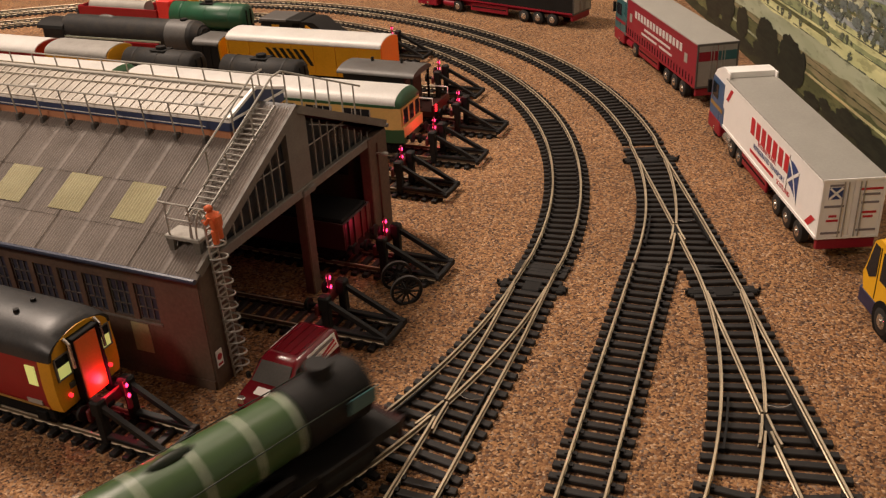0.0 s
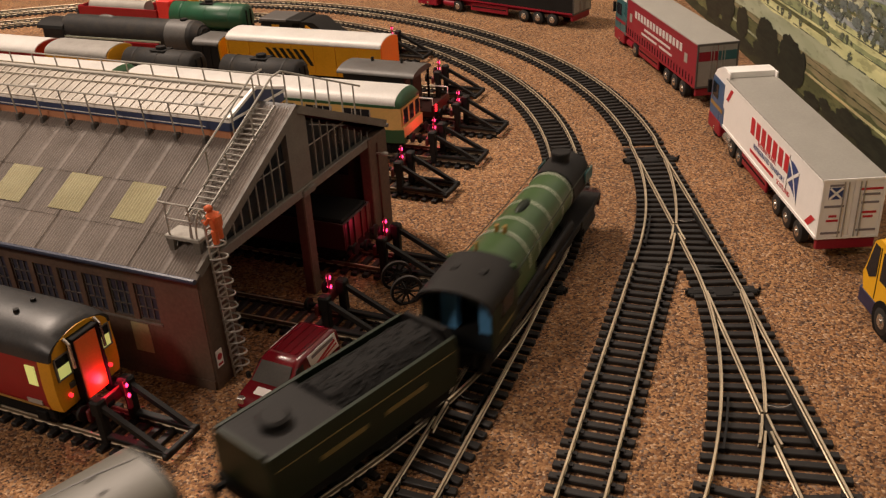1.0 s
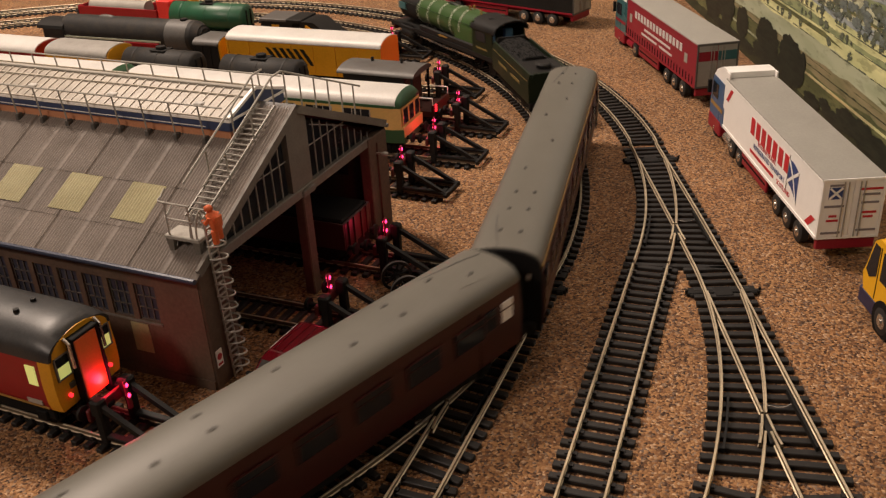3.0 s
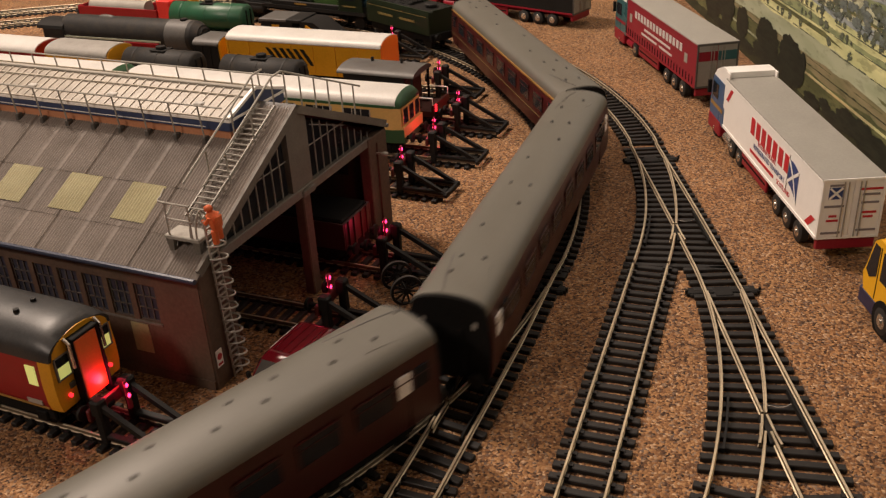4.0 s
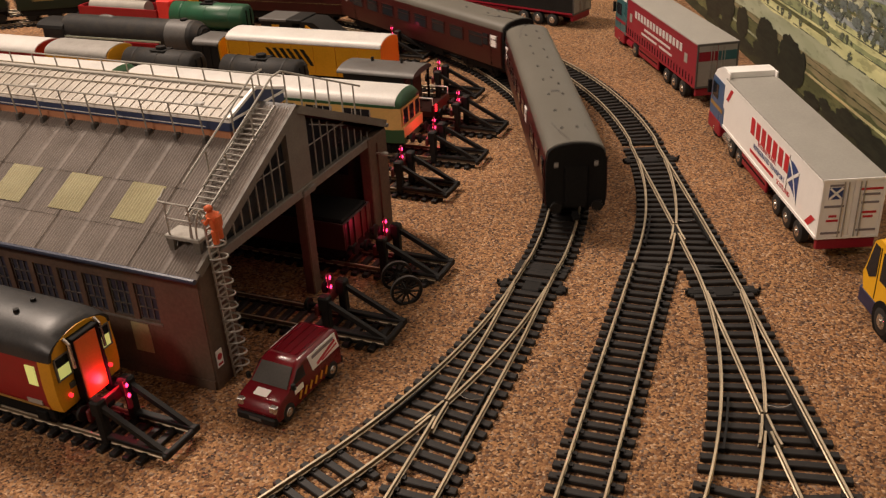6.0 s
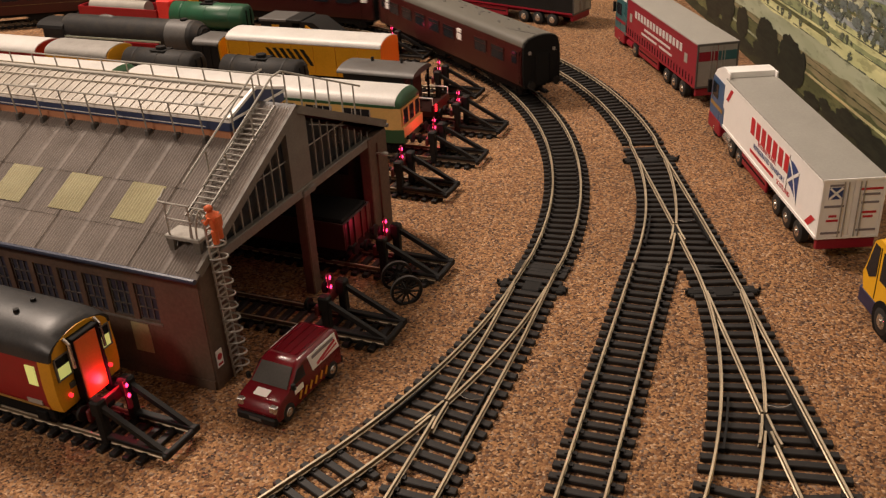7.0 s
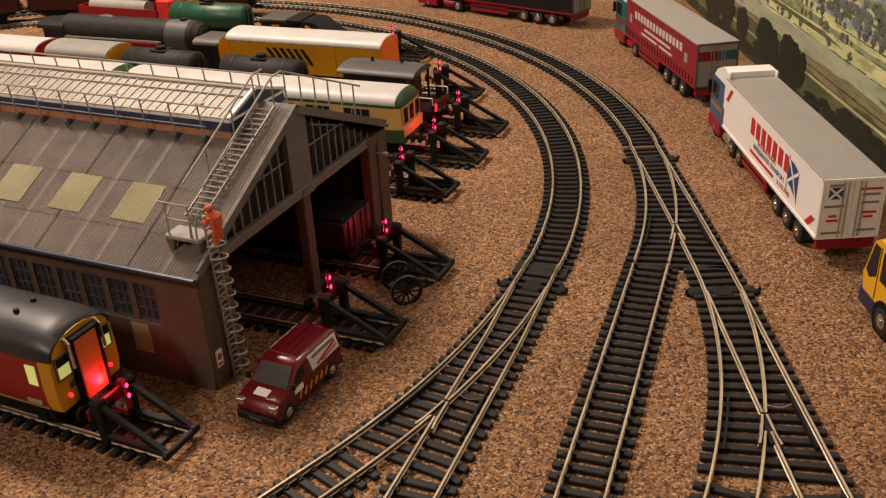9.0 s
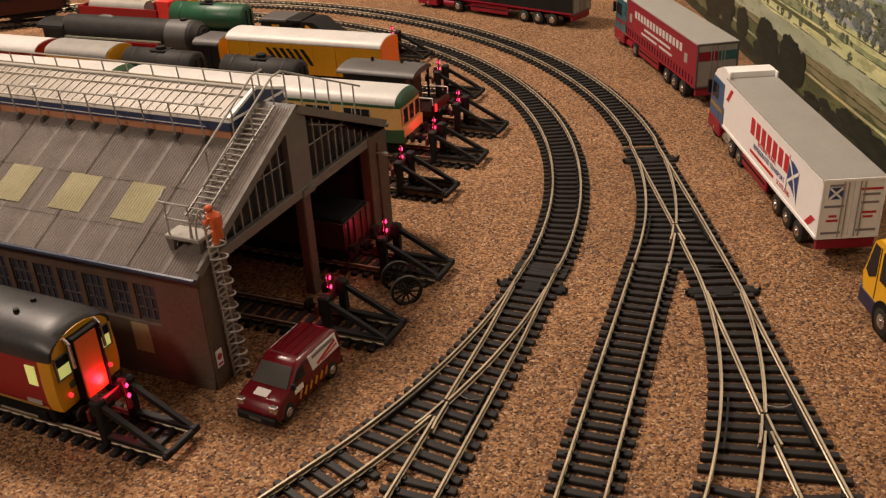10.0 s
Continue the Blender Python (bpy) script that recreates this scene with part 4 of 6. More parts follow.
    part("cab_front", Shape().box(-55, -53.5, -16, 16, 17, 44, 0.2), M_GREEN, t)
    for s in (-1, 1):
        part("cab_window", Shape().box(-74, -60, *sorted((s * 16.3, s * 16.7)), 29, 37), M_WINDOW, t, "dark cab window")
        part("cab_number", Shape().box(-76, -60, *sorted((s * 16.3, s * 16.6)), 22.4, 23.8), M_STRAW, t, "straw-coloured number bar")
        part("cab_interior", Shape().box(-72, -67, *sorted((s * 5, s * 13)), 18, 36, 0.5), M_CABLIT, t, "cab block whose bright blue stands for reflected light")
    cr = [(-17.2, 38)] + [(-17.2 * math.cos(math.pi * i / 12), 38.2 + 8.6 * math.sin(math.pi * i / 12) ** 0.8) for i in range(13)] + [(17.2, 38)]
    inner = [(-16.4, 37.8)] + [(-16.4 * math.cos(math.pi * i / 12), 37.6 + 8.0 * math.sin(math.pi * i / 12) ** 0.8) for i in range(13)] + [(16.4, 37.8)]
    sh = Shape()
    ring = cr + inner[::-1]
    sh.loft([[(x, y, z) for y, z in ring] for x in (-88, -52)])
    part("cab_roof", sh, M_BLACK, t, "black cab roof")
    part("roof_vent", Shape().box(-70, -66, -8, -5, 44.5, 46.9, 0.3).box(-70, -66, 5, 8, 44.5, 46.9, 0.3), M_BLACK, t)
    return t


def tender(m):
    t = thing("tender", m, "green coal tender with straw lettering bars", "tender", "express train")
    L = 47.0
    prof = [(-16.2, 14), (-16.6, 30), (-15.2, 35.5), (-13.6, 35.5), (-13.8, 30), (13.8, 30), (13.6, 35.5), (15.2, 35.5), (16.6, 30), (16.2, 14)]
    part("tank", Shape().along_x(prof, (-L, L)), M_TENDER, t, "dark green tender tank")
    part("end_plate", Shape().along_x([(-16, 14), (-16.4, 30), (-12, 36), (12, 36), (16.4, 30), (16, 14)], (-L - 0.6, -L + 1.2)), M_TENDER, t)
    part("front_plate", Shape().along_x([(-16, 14), (-16.4, 30), (-11, 38), (11, 38), (16.4, 30), (16, 14)], (L - 1.2, L + 0.6)), M_BLACK, t)
    coal = Shape()
    r = random.Random(3)
    coal.loft([[(x, y, z) for y, z in ((-13.4, 29), (-13.2, 33), (-6, 37.5), (6, 37.5), (13.2, 33), (13.4, 29))] for x in (-12, 10, L - 3)])
    for _ in range(220):
        x, y = r.uniform(-12, L - 4), r.uniform(-11.5, 11.5)
        z = 37.4 - max(0, abs(y) - 6) * 0.62
        coal.ball((x, y, z), r.uniform(0.6, 1.3), r.uniform(0.6, 1.3), r.uniform(0.4, 0.9), 5, 3)
    part("coal", coal, M_COAL, t, "heap of black coal", 0)
    part("tank_top", Shape().box(-L + 1, -12, -14, 14, 33.8, 35.2, 0.3), M_BLACK, t)
    part("filler", Shape().cyl((-32, 0, 35), (-32, 0, 38), 5.5, n=16).cyl((-32, 0, 38), (-32, 0, 39), 6.2, 5, 16), M_BLACK, t, "black water filler")
    for s in (-1, 1):
        for x0, x1 in ((-26, -4), (6, 28)):
            part("lettering_bar", Shape().box(x0, x1, *sorted((s * 16.3, s * 16.75)), 23.0, 25.0), M_STRAW, t, "straw lettering bar")
        part("lining", Shape().box(-L + 2, L - 2, *sorted((s * 16.2, s * 16.6)), 30.2, 30.6), M_STRAW, t)
    part("frames", Shape().box(-L + 1, L - 1, -13, 13, 7, 14.5, 0.4), M_MATT, t)
    for x in (-36, -12, 12, 36):
        part("wheelset", wheel_mesh(), M_BLACK, t, at=mm(x, 0, 0))
    part("buffer_beam", Shape().box(-L - 2.2, -L, -16, 16, 9, 15, 0.3), M_MATT, t, "black buffer beam")
    buffers(t, ((-L - 2.2, -1),), 13, 4)
    return t


def siding_pose(k, back, z=RAIL_TOP):
    """A pose on siding k, its middle so far back from the track's end."""
    x, y, run, turn = SIDINGS[k]
    q = Vector((x, y, 0)) - along(turn) * back
    return mm(q.x, q.y, z, turn)


# red and yellow-ended railcar with a glowing gangway door
def parcels_unit(m):
    L = 125.0
    t = thing("railway_coach", m, "red coach with yellow end, dark grey roof and lit windows", "railway coach")
    side = [(-16.6, 11.5), (-17.6, 16), (-17.8, 24), (-17.2, 36)]
    prof = side + [(-y, z) for y, z in reversed(side)]
    part("body", Shape().along_x(prof, (-L, L - 6)), M_RED, t, "red coach side")
    rows = [[(x, y * k, z) for y, z in prof] for x, k in ((L - 6, 1.0), (L - 3, 0.995), (L, 0.97))]
    part("cab_end", Shape().loft(rows), M_YELLOW, t, "yellow coach end")
    rp = lambda k, dz: [(-17.5 * k, 35.6)] + [(-17.5 * k * math.cos(math.pi * i / 14), 35.4 + (11.4 * math.sin(math.pi * i / 14) ** 0.75) * dz) for i in range(15)] + [(17.5 * k, 35.6)]
    part("roof", Shape().loft([[(x, y, z) for y, z in rp(k, dz)] for x, k, dz in ((-L, 1, 1), (L - 16, 1, 1), (L - 8, 1.0, 0.96), (L - 3, 0.99, 0.88), (L + 0.3, 0.97, 0.70))]), M_T1ROOF, t, "dark grey domed roof", 60)
    part("upper_end", Shape().along_x([(-15.5, 35)] + [(-15.5 * math.cos(math.pi * i / 10), 36 + 7.6 * math.sin(math.pi * i / 10)) for i in range(11)] + [(15.5, 35)], (L - 2, L + 0.5)), M_YELLOW, t)
    for y in (-11.3, 11.3):
        w = part("front_window", Shape().box(L + 0.1, L + 0.75, y - 3.4, y + 3.4, 26, 35.5), M_WINDOW, t, "front window with a yellow-green glow inside")
        part("lit_pane", Shape().box(L + 0.7, L + 0.82, y - 3.0, y + 3.0, 26.2, 31.4), M_LIT, w, "yellow-green lit lower pane")
        fr = Shape()
        for a, b, c, d in ((y - 3.9, y - 3.3, 25.5, 36), (y + 3.3, y + 3.9, 25.5, 36), (y - 3.9, y + 3.9, 35.5, 36), (y - 3.9, y + 3.9, 25.5, 26)):
            fr.box(L + 0.1, L + 1.0, a, b, c, d)
        part("frame", fr, M_STONE, w)
        part("tail_light", Shape().cyl((L + 0.1, y, 17), (L + 1.2, y, 17), 0.85, n=12), M_TAIL, t, "glowing red tail light")
        part("lamp_housing", Shape().box(L, L + 0.8, y * 0.8 - 1.3, y * 0.8 + 1.3, 19.5, 22), M_GREY, t)
    part("gangway_door", Shape().box(L, L + 3.6, -6.4, 6.4, 12, 40, 0.8), M_REDLIT_DOOR, t, "red-lit gangway door")
    fr = Shape()
    for a, b, c, d in ((-7.4, -6.4, 11, 41.2), (6.4, 7.4, 11, 41.2), (-7.4, 7.4, 40.1, 41.2)):
        fr.box(L, L + 4.1, a, b, c, d, 0.3)
    part("gangway_frame", fr, M_MATT, t, "black gangway frame")
    for y in (-8.4, 8.4):
        part("jumper_cable", Shape().tube([(L + 1, y, 42), (L + 3.4, y, 40), (L + 3.6, y * 1.02, 29)], 0.7, 5), M_STEEL, t)
    for s in (-1, 1):
        part("side_window", Shape().box(L - 13, L - 8, *sorted((s * 17.4, s * 17.95)), 23.5, 32.5), M_LIT, t, "lit yellow-green side window")
        part("stripe", Shape().box(-L, L - 6, *sorted((s * 17.3, s * 17.75)), 12.5, 13.3), M_LINING, t)
        for k in range(6):
            x = -100 + k * 34
            part("side_window", Shape().box(x - 10, x + 10, *sorted((s * 17.3, s * 17.9)), 23.5, 33), M_WINDOW, t, "dark coach window")
        part("print_bar", Shape().box(L - 17, L - 9, *sorted((s * 17.4, s * 17.85)), 13.8, 16), M_SILVER, t, "small pale print bars")
    for x in (L - 26, L - 58, L - 92):
        for y in (-4.5, 4.5):
            part("roof_vent", Shape().cyl((x, y, 44.5), (x, y, 47.9), 1.2, n=10), M_BLACK, t, "small black roof ventilator")
    part("underframe", Shape().box(-L + 2, L - 3, -13, 13, 8, 12), M_MATT, t)
    bogie(t, -90), bogie(t, 90)
    buffers(t, ((L, 1),), 9, 4)
    for o in t.children:
        if not o.name.startswith("bogie"):
            o.location.z += 3.0 * MM
    return t


def railcar(m, label, end_windows=True):
    """Cream and green railcar with a white roof."""
    L = 112.0
    t = thing("railcar", m, label, "railcar", "railcar set")
    low = [(-17, 8), (-17.6, 13), (-17.7, 17.5), (17.7, 17.5), (17.6, 13), (17, 8)]
    part("lower_body", Shape().loft([[(x, y * k, z) for y, z in low] for x, k in ((-L, 1), (L - 8, 1), (L, 0.9))]), M_DMUGREEN, t, "dark green lower body")
    up = [(-17.7, 17.5), (-17.3, 32.2), (17.3, 32.2), (17.7, 17.5)]
    part("upper_body", Shape().loft([[(x, y * k, z) for y, z in up] for x, k in ((-L, 1), (L - 8, 1), (L - 1.5, 0.9))]), M_CREAM, t, "cream upper body")
    part("cantrail", Shape().loft([[(x, y * k, z) for y, z in ((-17.5, 32.2), (-17.3, 34), (17.3, 34), (17.5, 32.2))] for x, k in ((-L, 1), (L - 8, 1), (L - 1.5, 0.9))]), M_DMUGREEN, t, "green cantrail band")
    rp = lambda k, dz: [(-17 * k, 33.6)] + [(-17 * k * math.cos(math.pi * i / 12), 34.0 + (7.6 * math.sin(math.pi * i / 12) ** 0.8) * dz) for i in range(13)] + [(17 * k, 33.6)]
    part("roof", Shape().loft([[(x, y, z) for y, z in rp(k, dz)] for x, k, dz in ((-L, 1, 1), (L - 12, 1, 1), (L - 5, 0.98, 0.95))]), M_CREAM_ROOF, t, "white domed roof", 60)
    part("roof_dome", Shape().loft([[(x, y, z) for y, z in rp(k, dz)] for x, k, dz in ((L - 5, 0.985, 0.955), (L - 3, 0.94, 0.7), (L - 1.0, 0.9, 0.2))]), M_DMUGREEN, t, "green front dome", 60)
    part("front_panel", Shape().loft([[(x, y, z) for y, z in ((-15.6, 12), (-15.8, 19.2), (15.8, 19.2), (15.6, 12))] for x in (L - 2.0, L + 0.35)]), M_CREAM, t, "cream lower front panel")
    for y in (-9.6, 0, 9.6):
        w = part("front_window", Shape().box(L - 1.2, L - 0.7, y - 3.8, y + 3.8, 20.5, 31.2), M_WINDOW, t, "dark front window")
        fr = Shape()
        for a, b, c, d in ((y - 4.4, y - 3.7, 20, 31.8), (y + 3.7, y + 4.4, 20, 31.8), (y - 4.4, y + 4.4, 31.0, 31.8)):
            fr.box(L - 1.3, L - 0.55, a, b, c, d)
        part("frame", fr, M_CREAM, w)
    for s in (-1, 1):
        for k in range(7):
            x = -92 + k * 28.5
            w = part("side_window", Shape().box(x - 9.5, x + 9.5, *sorted((s * 17.2, s * 17.85)), 21, 30.4), M_WINDOW, t, "dark side window")
            fr = Shape()
            for dx in (-9.8, -3.3, 3.3, 9.8):
                fr.box(x + dx - 0.3, x + dx + 0.3, *sorted((s * 17.3, s * 18.0)), 20.7, 30.7)
            part("frame", fr, M_SILVER, w)
    part("underframe", Shape().box(-L + 2, L - 3, -13, 13, 6.5, 9.5), M_MATT, t)
    bogie(t, -80), bogie(t, 80)
    buffers(t, ((L, 1), (-L, -1)), 11, 3.5)
    for o in t.children:
        if not o.name.startswith("bogie"):
            o.location.z += 2.6 * MM
    return t


def box_van(m, L, body_mat, roof_mat, label, end_mat=None, zt=33.0, zr=41.0, stripes=False):
    t = thing("goods_van", m, label, "goods van", "goods wagons")
    part("body", Shape().box(-L, L, -16, 16, 10, zt, 0.4), body_mat, t)
    part("roof", Shape().along_x([(-16.8, zt - 0.6)] + [(-16.8 * math.cos(math.pi * i / 10), zt + (zr - zt) * math.sin(math.pi * i / 10)) for i in range(11)] + [(16.8, zt - 0.6)], (-L - 1, L + 1)), roof_mat, t, "curved van roof", 60)
    ep = [(-15.8, 10.5), (-15.8, zt - 0.4)] + [(-15.8 * math.cos(math.pi * i / 10), zt + (zr - zt - 0.8) * math.sin(math.pi * i / 10)) for i in range(1, 10)] + [(15.8, zt - 0.4), (15.8, 10.5)]
    for e in (-1, 1):
        part("end_panel", Shape().along_x(ep, sorted((e * (L + 0.5), e * (L + 1.6)))), (end_mat if e > 0 else None) or body_mat, t, "tall van end")
    for s in (-1, 1):
        n = max(3, int(L / 9))
        for k in range(n + 1):
            x = -L + 2 * L * k / n
            part("rib", Shape().box(x - 0.6, x + 0.6, *sorted((s * 15.9, s * 16.8)), 10.5, zt - 1), body_mat, t)
        if stripes:
            for k in range(6):
                x = -L * 0.35 + k * 6.5
                sh = Shape().add([(x, s * 16.95, 18), (x + 3, s * 16.95, 18), (x - 6, s * 16.95, 31), (x - 9, s * 16.95, 31), (x, s * 16.0, 18), (x + 3, s * 16.0, 18), (x - 6, s * 16.0, 31), (x - 9, s * 16.0, 31)], [(0, 1, 2, 3), (4, 7, 6, 5), (0, 4, 5, 1), (1, 5, 6, 2), (2, 6, 7, 3), (3, 7, 4, 0)])
                part("hazard_stripe", sh, M_BLACK, t, "black diagonal hazard stripe")
        part("rain_strip", Shape().box(-L, L, *sorted((s * 16.0, s * 16.95)), zt - 1.2, zt - 0.4), roof_mat, t)
    part("underframe", Shape().box(-L, L, -13, 13, 6.5, 10), M_MATT, t)
    for x in (-L * 0.6, L * 0.6):
        part("wheelset", wheel_mesh(), M_BLACK, t, at=mm(x, 0, 0))
    buffers(t, ((L, 1), (-L, -1)), 11.5, 4)
    return t


def tank_wagon(m, L, mat, label, r=14.0):
    t = thing("tank_wagon", m, label, "tank wagon", "goods wagons")
    zc = 12 + r
    rows = [[(x, q * math.cos(2 * math.pi * i / 22), zc + q * math.sin(2 * math.pi * i / 22)) for i in range(22)] for x, q in ((-L - 2.5, r * 0.55), (-L - 1.5, r * 0.85), (-L, r), (L, r), (L + 1.5, r * 0.85), (L + 2.5, r * 0.55))]
    part("barrel", Shape().loft(rows), mat, t, "", 60)
    for x in (-L * 0.7, 0, L * 0.7):
        part("strap", Shape().cyl((x - 0.7, 0, zc), (x + 0.7, 0, zc), r + 0.3, n=22), mat, t)
    part("manhole", Shape().cyl((0, 0, zc + r - 1), (0, 0, zc + r + 2.6), 4, n=14).box(-7, 7, -6, 6, zc + r - 0.6, zc + r + 0.2), M_BLACK, t)
    for e in (-1, 1):
        part("end_ladder", Shape().box(*sorted((e * (L + 2.6), e * (L + 3.4))), -4, -3, 9, zc + 8).box(*sorted((e * (L + 2.6), e * (L + 3.4))), 3, 4, 9, zc + 8), M_BLACK, t)
    part("underframe", Shape().box(-L - 4, L + 4, -12.5, 12.5, 7, 11, 0.3).box(-L, -L + 6, -12, 12, 10, zc - 6).box(L - 6, L, -12, 12, 10, zc - 6), M_MATT, t)
    for x in (-L * 0.62, L * 0.62):
        part("wheelset", wheel_mesh(), M_BLACK, t, at=mm(x, 0, 0))
    buffers(t, ((L + 4, 1), (-L - 4, -1)), 11.5, 4)
    return t


parcels_unit(siding_pose(0, 40.5 + 125))
railcar(siding_pose(4, 47 + 112), "cream and green railcar with white roof at a buffer stop")
railcar(siding_pose(4, 47 + 112 + 234), "trailing cream and green railcar with white roof")

# ---- goods stock standing in the sidings ----
def brake_van(m):
    L = 38.0
    t = thing("brake_van", m, "dark brake van with grey roof and maroon open platform", "brake van", "goods wagons")
    part("body", Shape().box(-L + 4, L - 22, -14.5, 14.5, 9, 36, 0.4), M_BLACK, t)
    part("roof", Shape().along_x([(-16.4, 36)] + [(-16.4 * math.cos(math.pi * i / 10), 36.5 + 4.2 * math.sin(math.pi * i / 10)) for i in range(11)] + [(16.4, 36)], (-L, L - 14)), M_GREY, t, "grey curved roof", 60)
    for y in (-14, 14):
        part("roof_post", Shape().box(L - 17, L - 15.5, y - 0.8, y + 0.8, 9, 36.5), M_BLACK, t)
        part("platform_rail", Shape().tube([(L - 16, y, 22), (L - 1, y, 22), (L - 1, y, 12)], 0.5, 5), M_WHITE, t, "white-painted handrail")
    part("platform", Shape().box(L - 22, L, -14.5, 14.5, 8, 12, 0.3).box(L - 24, L - 15, -14.5, -13.5, 11, 22).box(L - 2, L, -14.5, 14.5, 11, 17), M_MAROON, t, "maroon platform end")
    part("veranda_panel", Shape().box(L - 23, L - 21.8, -13, 13, 10, 33), M_MAROON, t)
    for x in (-18, 6):
        part("chimney", Shape().cyl((x, 4, 39), (x, 4, 43.5), 1.1, n=8), M_BLACK, t)
    part("tail_light", Shape().box(L + 0.1, L + 1.2, -13, -11, 12, 17.5, 0.3), M_TAIL, t, "glowing red tail lamp")
    for k in range(3):
        part("print_bar", Shape().box(-20 + k * 14, -12 + k * 14, -14.9, -14.5, 25, 28), M_GREY, t, "pale print bar")
    part("underframe", Shape().box(-L, L, -12.5, 12.5, 6, 9), M_MATT, t)
    for x in (-22, 22):
        part("wheelset", wheel_mesh(), M_BLACK, t, at=mm(x, 0, 0))
    buffers(t, ((L, 1), (-L, -1)), 11, 3.5)
    return t


def shunted_engine(m):
    """A grey streamlined-topped engine with a long boiler and red underparts."""
    t = thing("steam_engine", m, "grey steam engine with red frames standing in a siding", "steam engine")
    part("boiler", Shape().cyl((-70, 0, 31), (70, 0, 31), 14.0, n=24).cyl((70, 0, 31), (76, 0, 31), 14.0, 10.5, 24), M_DARK, t, "grey boiler", 50)
    part("silver_ring", Shape().cyl((44, 0, 31), (66, 0, 31), 14.2, n=24), M_GREY, t, "dull grey smokebox wrap", 50)
    part("smokebox_front", Shape().cyl((76, 0, 31), (78, 0, 31), 9.5, 8, 20), M_BLACK, t)
    part("chimney", Shape().cyl((58, 0, 43), (58, 0, 46.5), 3.2, n=14), M_BLACK, t)
    part("dome", Shape().ball((-26, 0, 44.5), 9, 3.4, 1.8), M_GREY, t)
    part("running_plate", Shape().box(-84, 80, -15.5, 15.5, 15, 16.5, 0.4), M_GREY, t)
    part("side_strip", Shape().box(-66, 40, -14.6, -13.9, 27.5, 29.0), M_BAND, t, "pale lining strip")
    for s in (-1, 1):
        part("side_plate", Shape().box(-60, 6, *sorted((s * 12.5, s * 14.8)), 16, 24, 0.8), M_GREY, t)
        part("red_frame", Shape().box(0, 38, *sorted((s * 10.5, s * 15.2)), 6, 27, 0.5), M_RED, t, "bright red valve gear frame")
    part("cab", Shape().box(-90, -66, -15, 15, 16, 35, 0.6), M_DARK, t)
    part("cab_roof", Shape().along_x(arch(15.6, 34.5, 41), (-96, -66)), M_BLACK, t)
    for x in (-66, -30, 0, 30, 62):
        part("wheelset", wheel_mesh(), M_BLACK, t, at=mm(x, 0, 0))
    part("buffer_beam", Shape().box(79, 81, -15, 15, 9, 16), M_RED, t, "red buffer beam")
    buffers(t, ((81, 1),), 12, 3.5)
    return t


def plough(m):
    L = 42.0
    t = thing("snow_plough", m, "black and yellow snow plough wagon with dark grey cab roof", "snow plough")
    part("cab", Shape().box(-L, -8, -14, 14, 9, 27, 0.5), M_BLACK, t, "black cab")
    part("cab_roof", Shape().box(-L - 1, -14, -15, 15, 27, 29.5, 0.6), M_GREY, t, "dark grey cab roof")
    part("cab_roof", Shape().box(-14, 2, -15, 15, 26.5, 29.5, 0.6), M_BLACK, t)
    part("door_panel", Shape().box(-30, -22, -14.5, -14, 12, 24), M_YELLOW, t, "yellow door panel")
    blade = Shape().along_y([(0, 9), (L, 7), (L - 2, 9), (14, 27.5), (0, 28)], (-14.5, 14.5))
    part("blade", blade, M_BLACK, t, "dark sloping plough blade")
    for k in (0.0, 6.0):
        part("edge_stripe", Shape().beam((6, -14.8, 24 - k * 1.4), (L - 4, -14.8, 8.5 - k * 0.1), 0.8, 2.2), M_YELLOW, t, "yellow edge stripe")
    part("underframe", Shape().box(-L, L - 8, -12.5, 12.5, 5.5, 9), M_MATT, t)
    for x in (-26, 18):
        part("wheelset", wheel_mesh(), M_BLACK, t, at=mm(x, 0, 0))
    buffers(t, ((-L, -1),), 11, 3.5)
    return t


M_GREYROOF = paint("mid_grey_roof", (0.27, 0.26, 0.24), 0.55, var=0.12, dirt=0.2)
brake_van(siding_pose(5, 45 + 38))
tank_wagon(siding_pose(5, 196), 33, M_DARK, "long grey-black tank wagon in a siding", 13.0)
tank_wagon(siding_pose(5, 292), 33, M_DARK, "long grey-black tank wagon in a siding", 13.0)
box_van(siding_pose(5, 369), 32, M_YELLOW, M_GREYROOF, "yellow goods van with pale grey roof", None, 33, 39.5)
box_van(siding_pose(5, 452), 38, M_RED, M_CREAM_ROOF, "dark red goods van with white roof", None, 32, 38.5)
box_van(siding_pose(6, 146), 71, M_YELLOW, M_CREAM_ROOF, "long yellow van with white roof and orange end", M_ORANGE, 36.5, 42, True)
box_van(siding_pose(6, 240), 12, M_BLACK, M_GREY, "short black wagon with yellow end", M_YELLOW, 30, 35)
shunted_engine(siding_pose(6, 328))
plough(siding_pose(7, 118))
tank_wagon(siding_pose(7, 224), 40, M_TANKGREEN, "bright green tank wagon in a siding", 13.0)


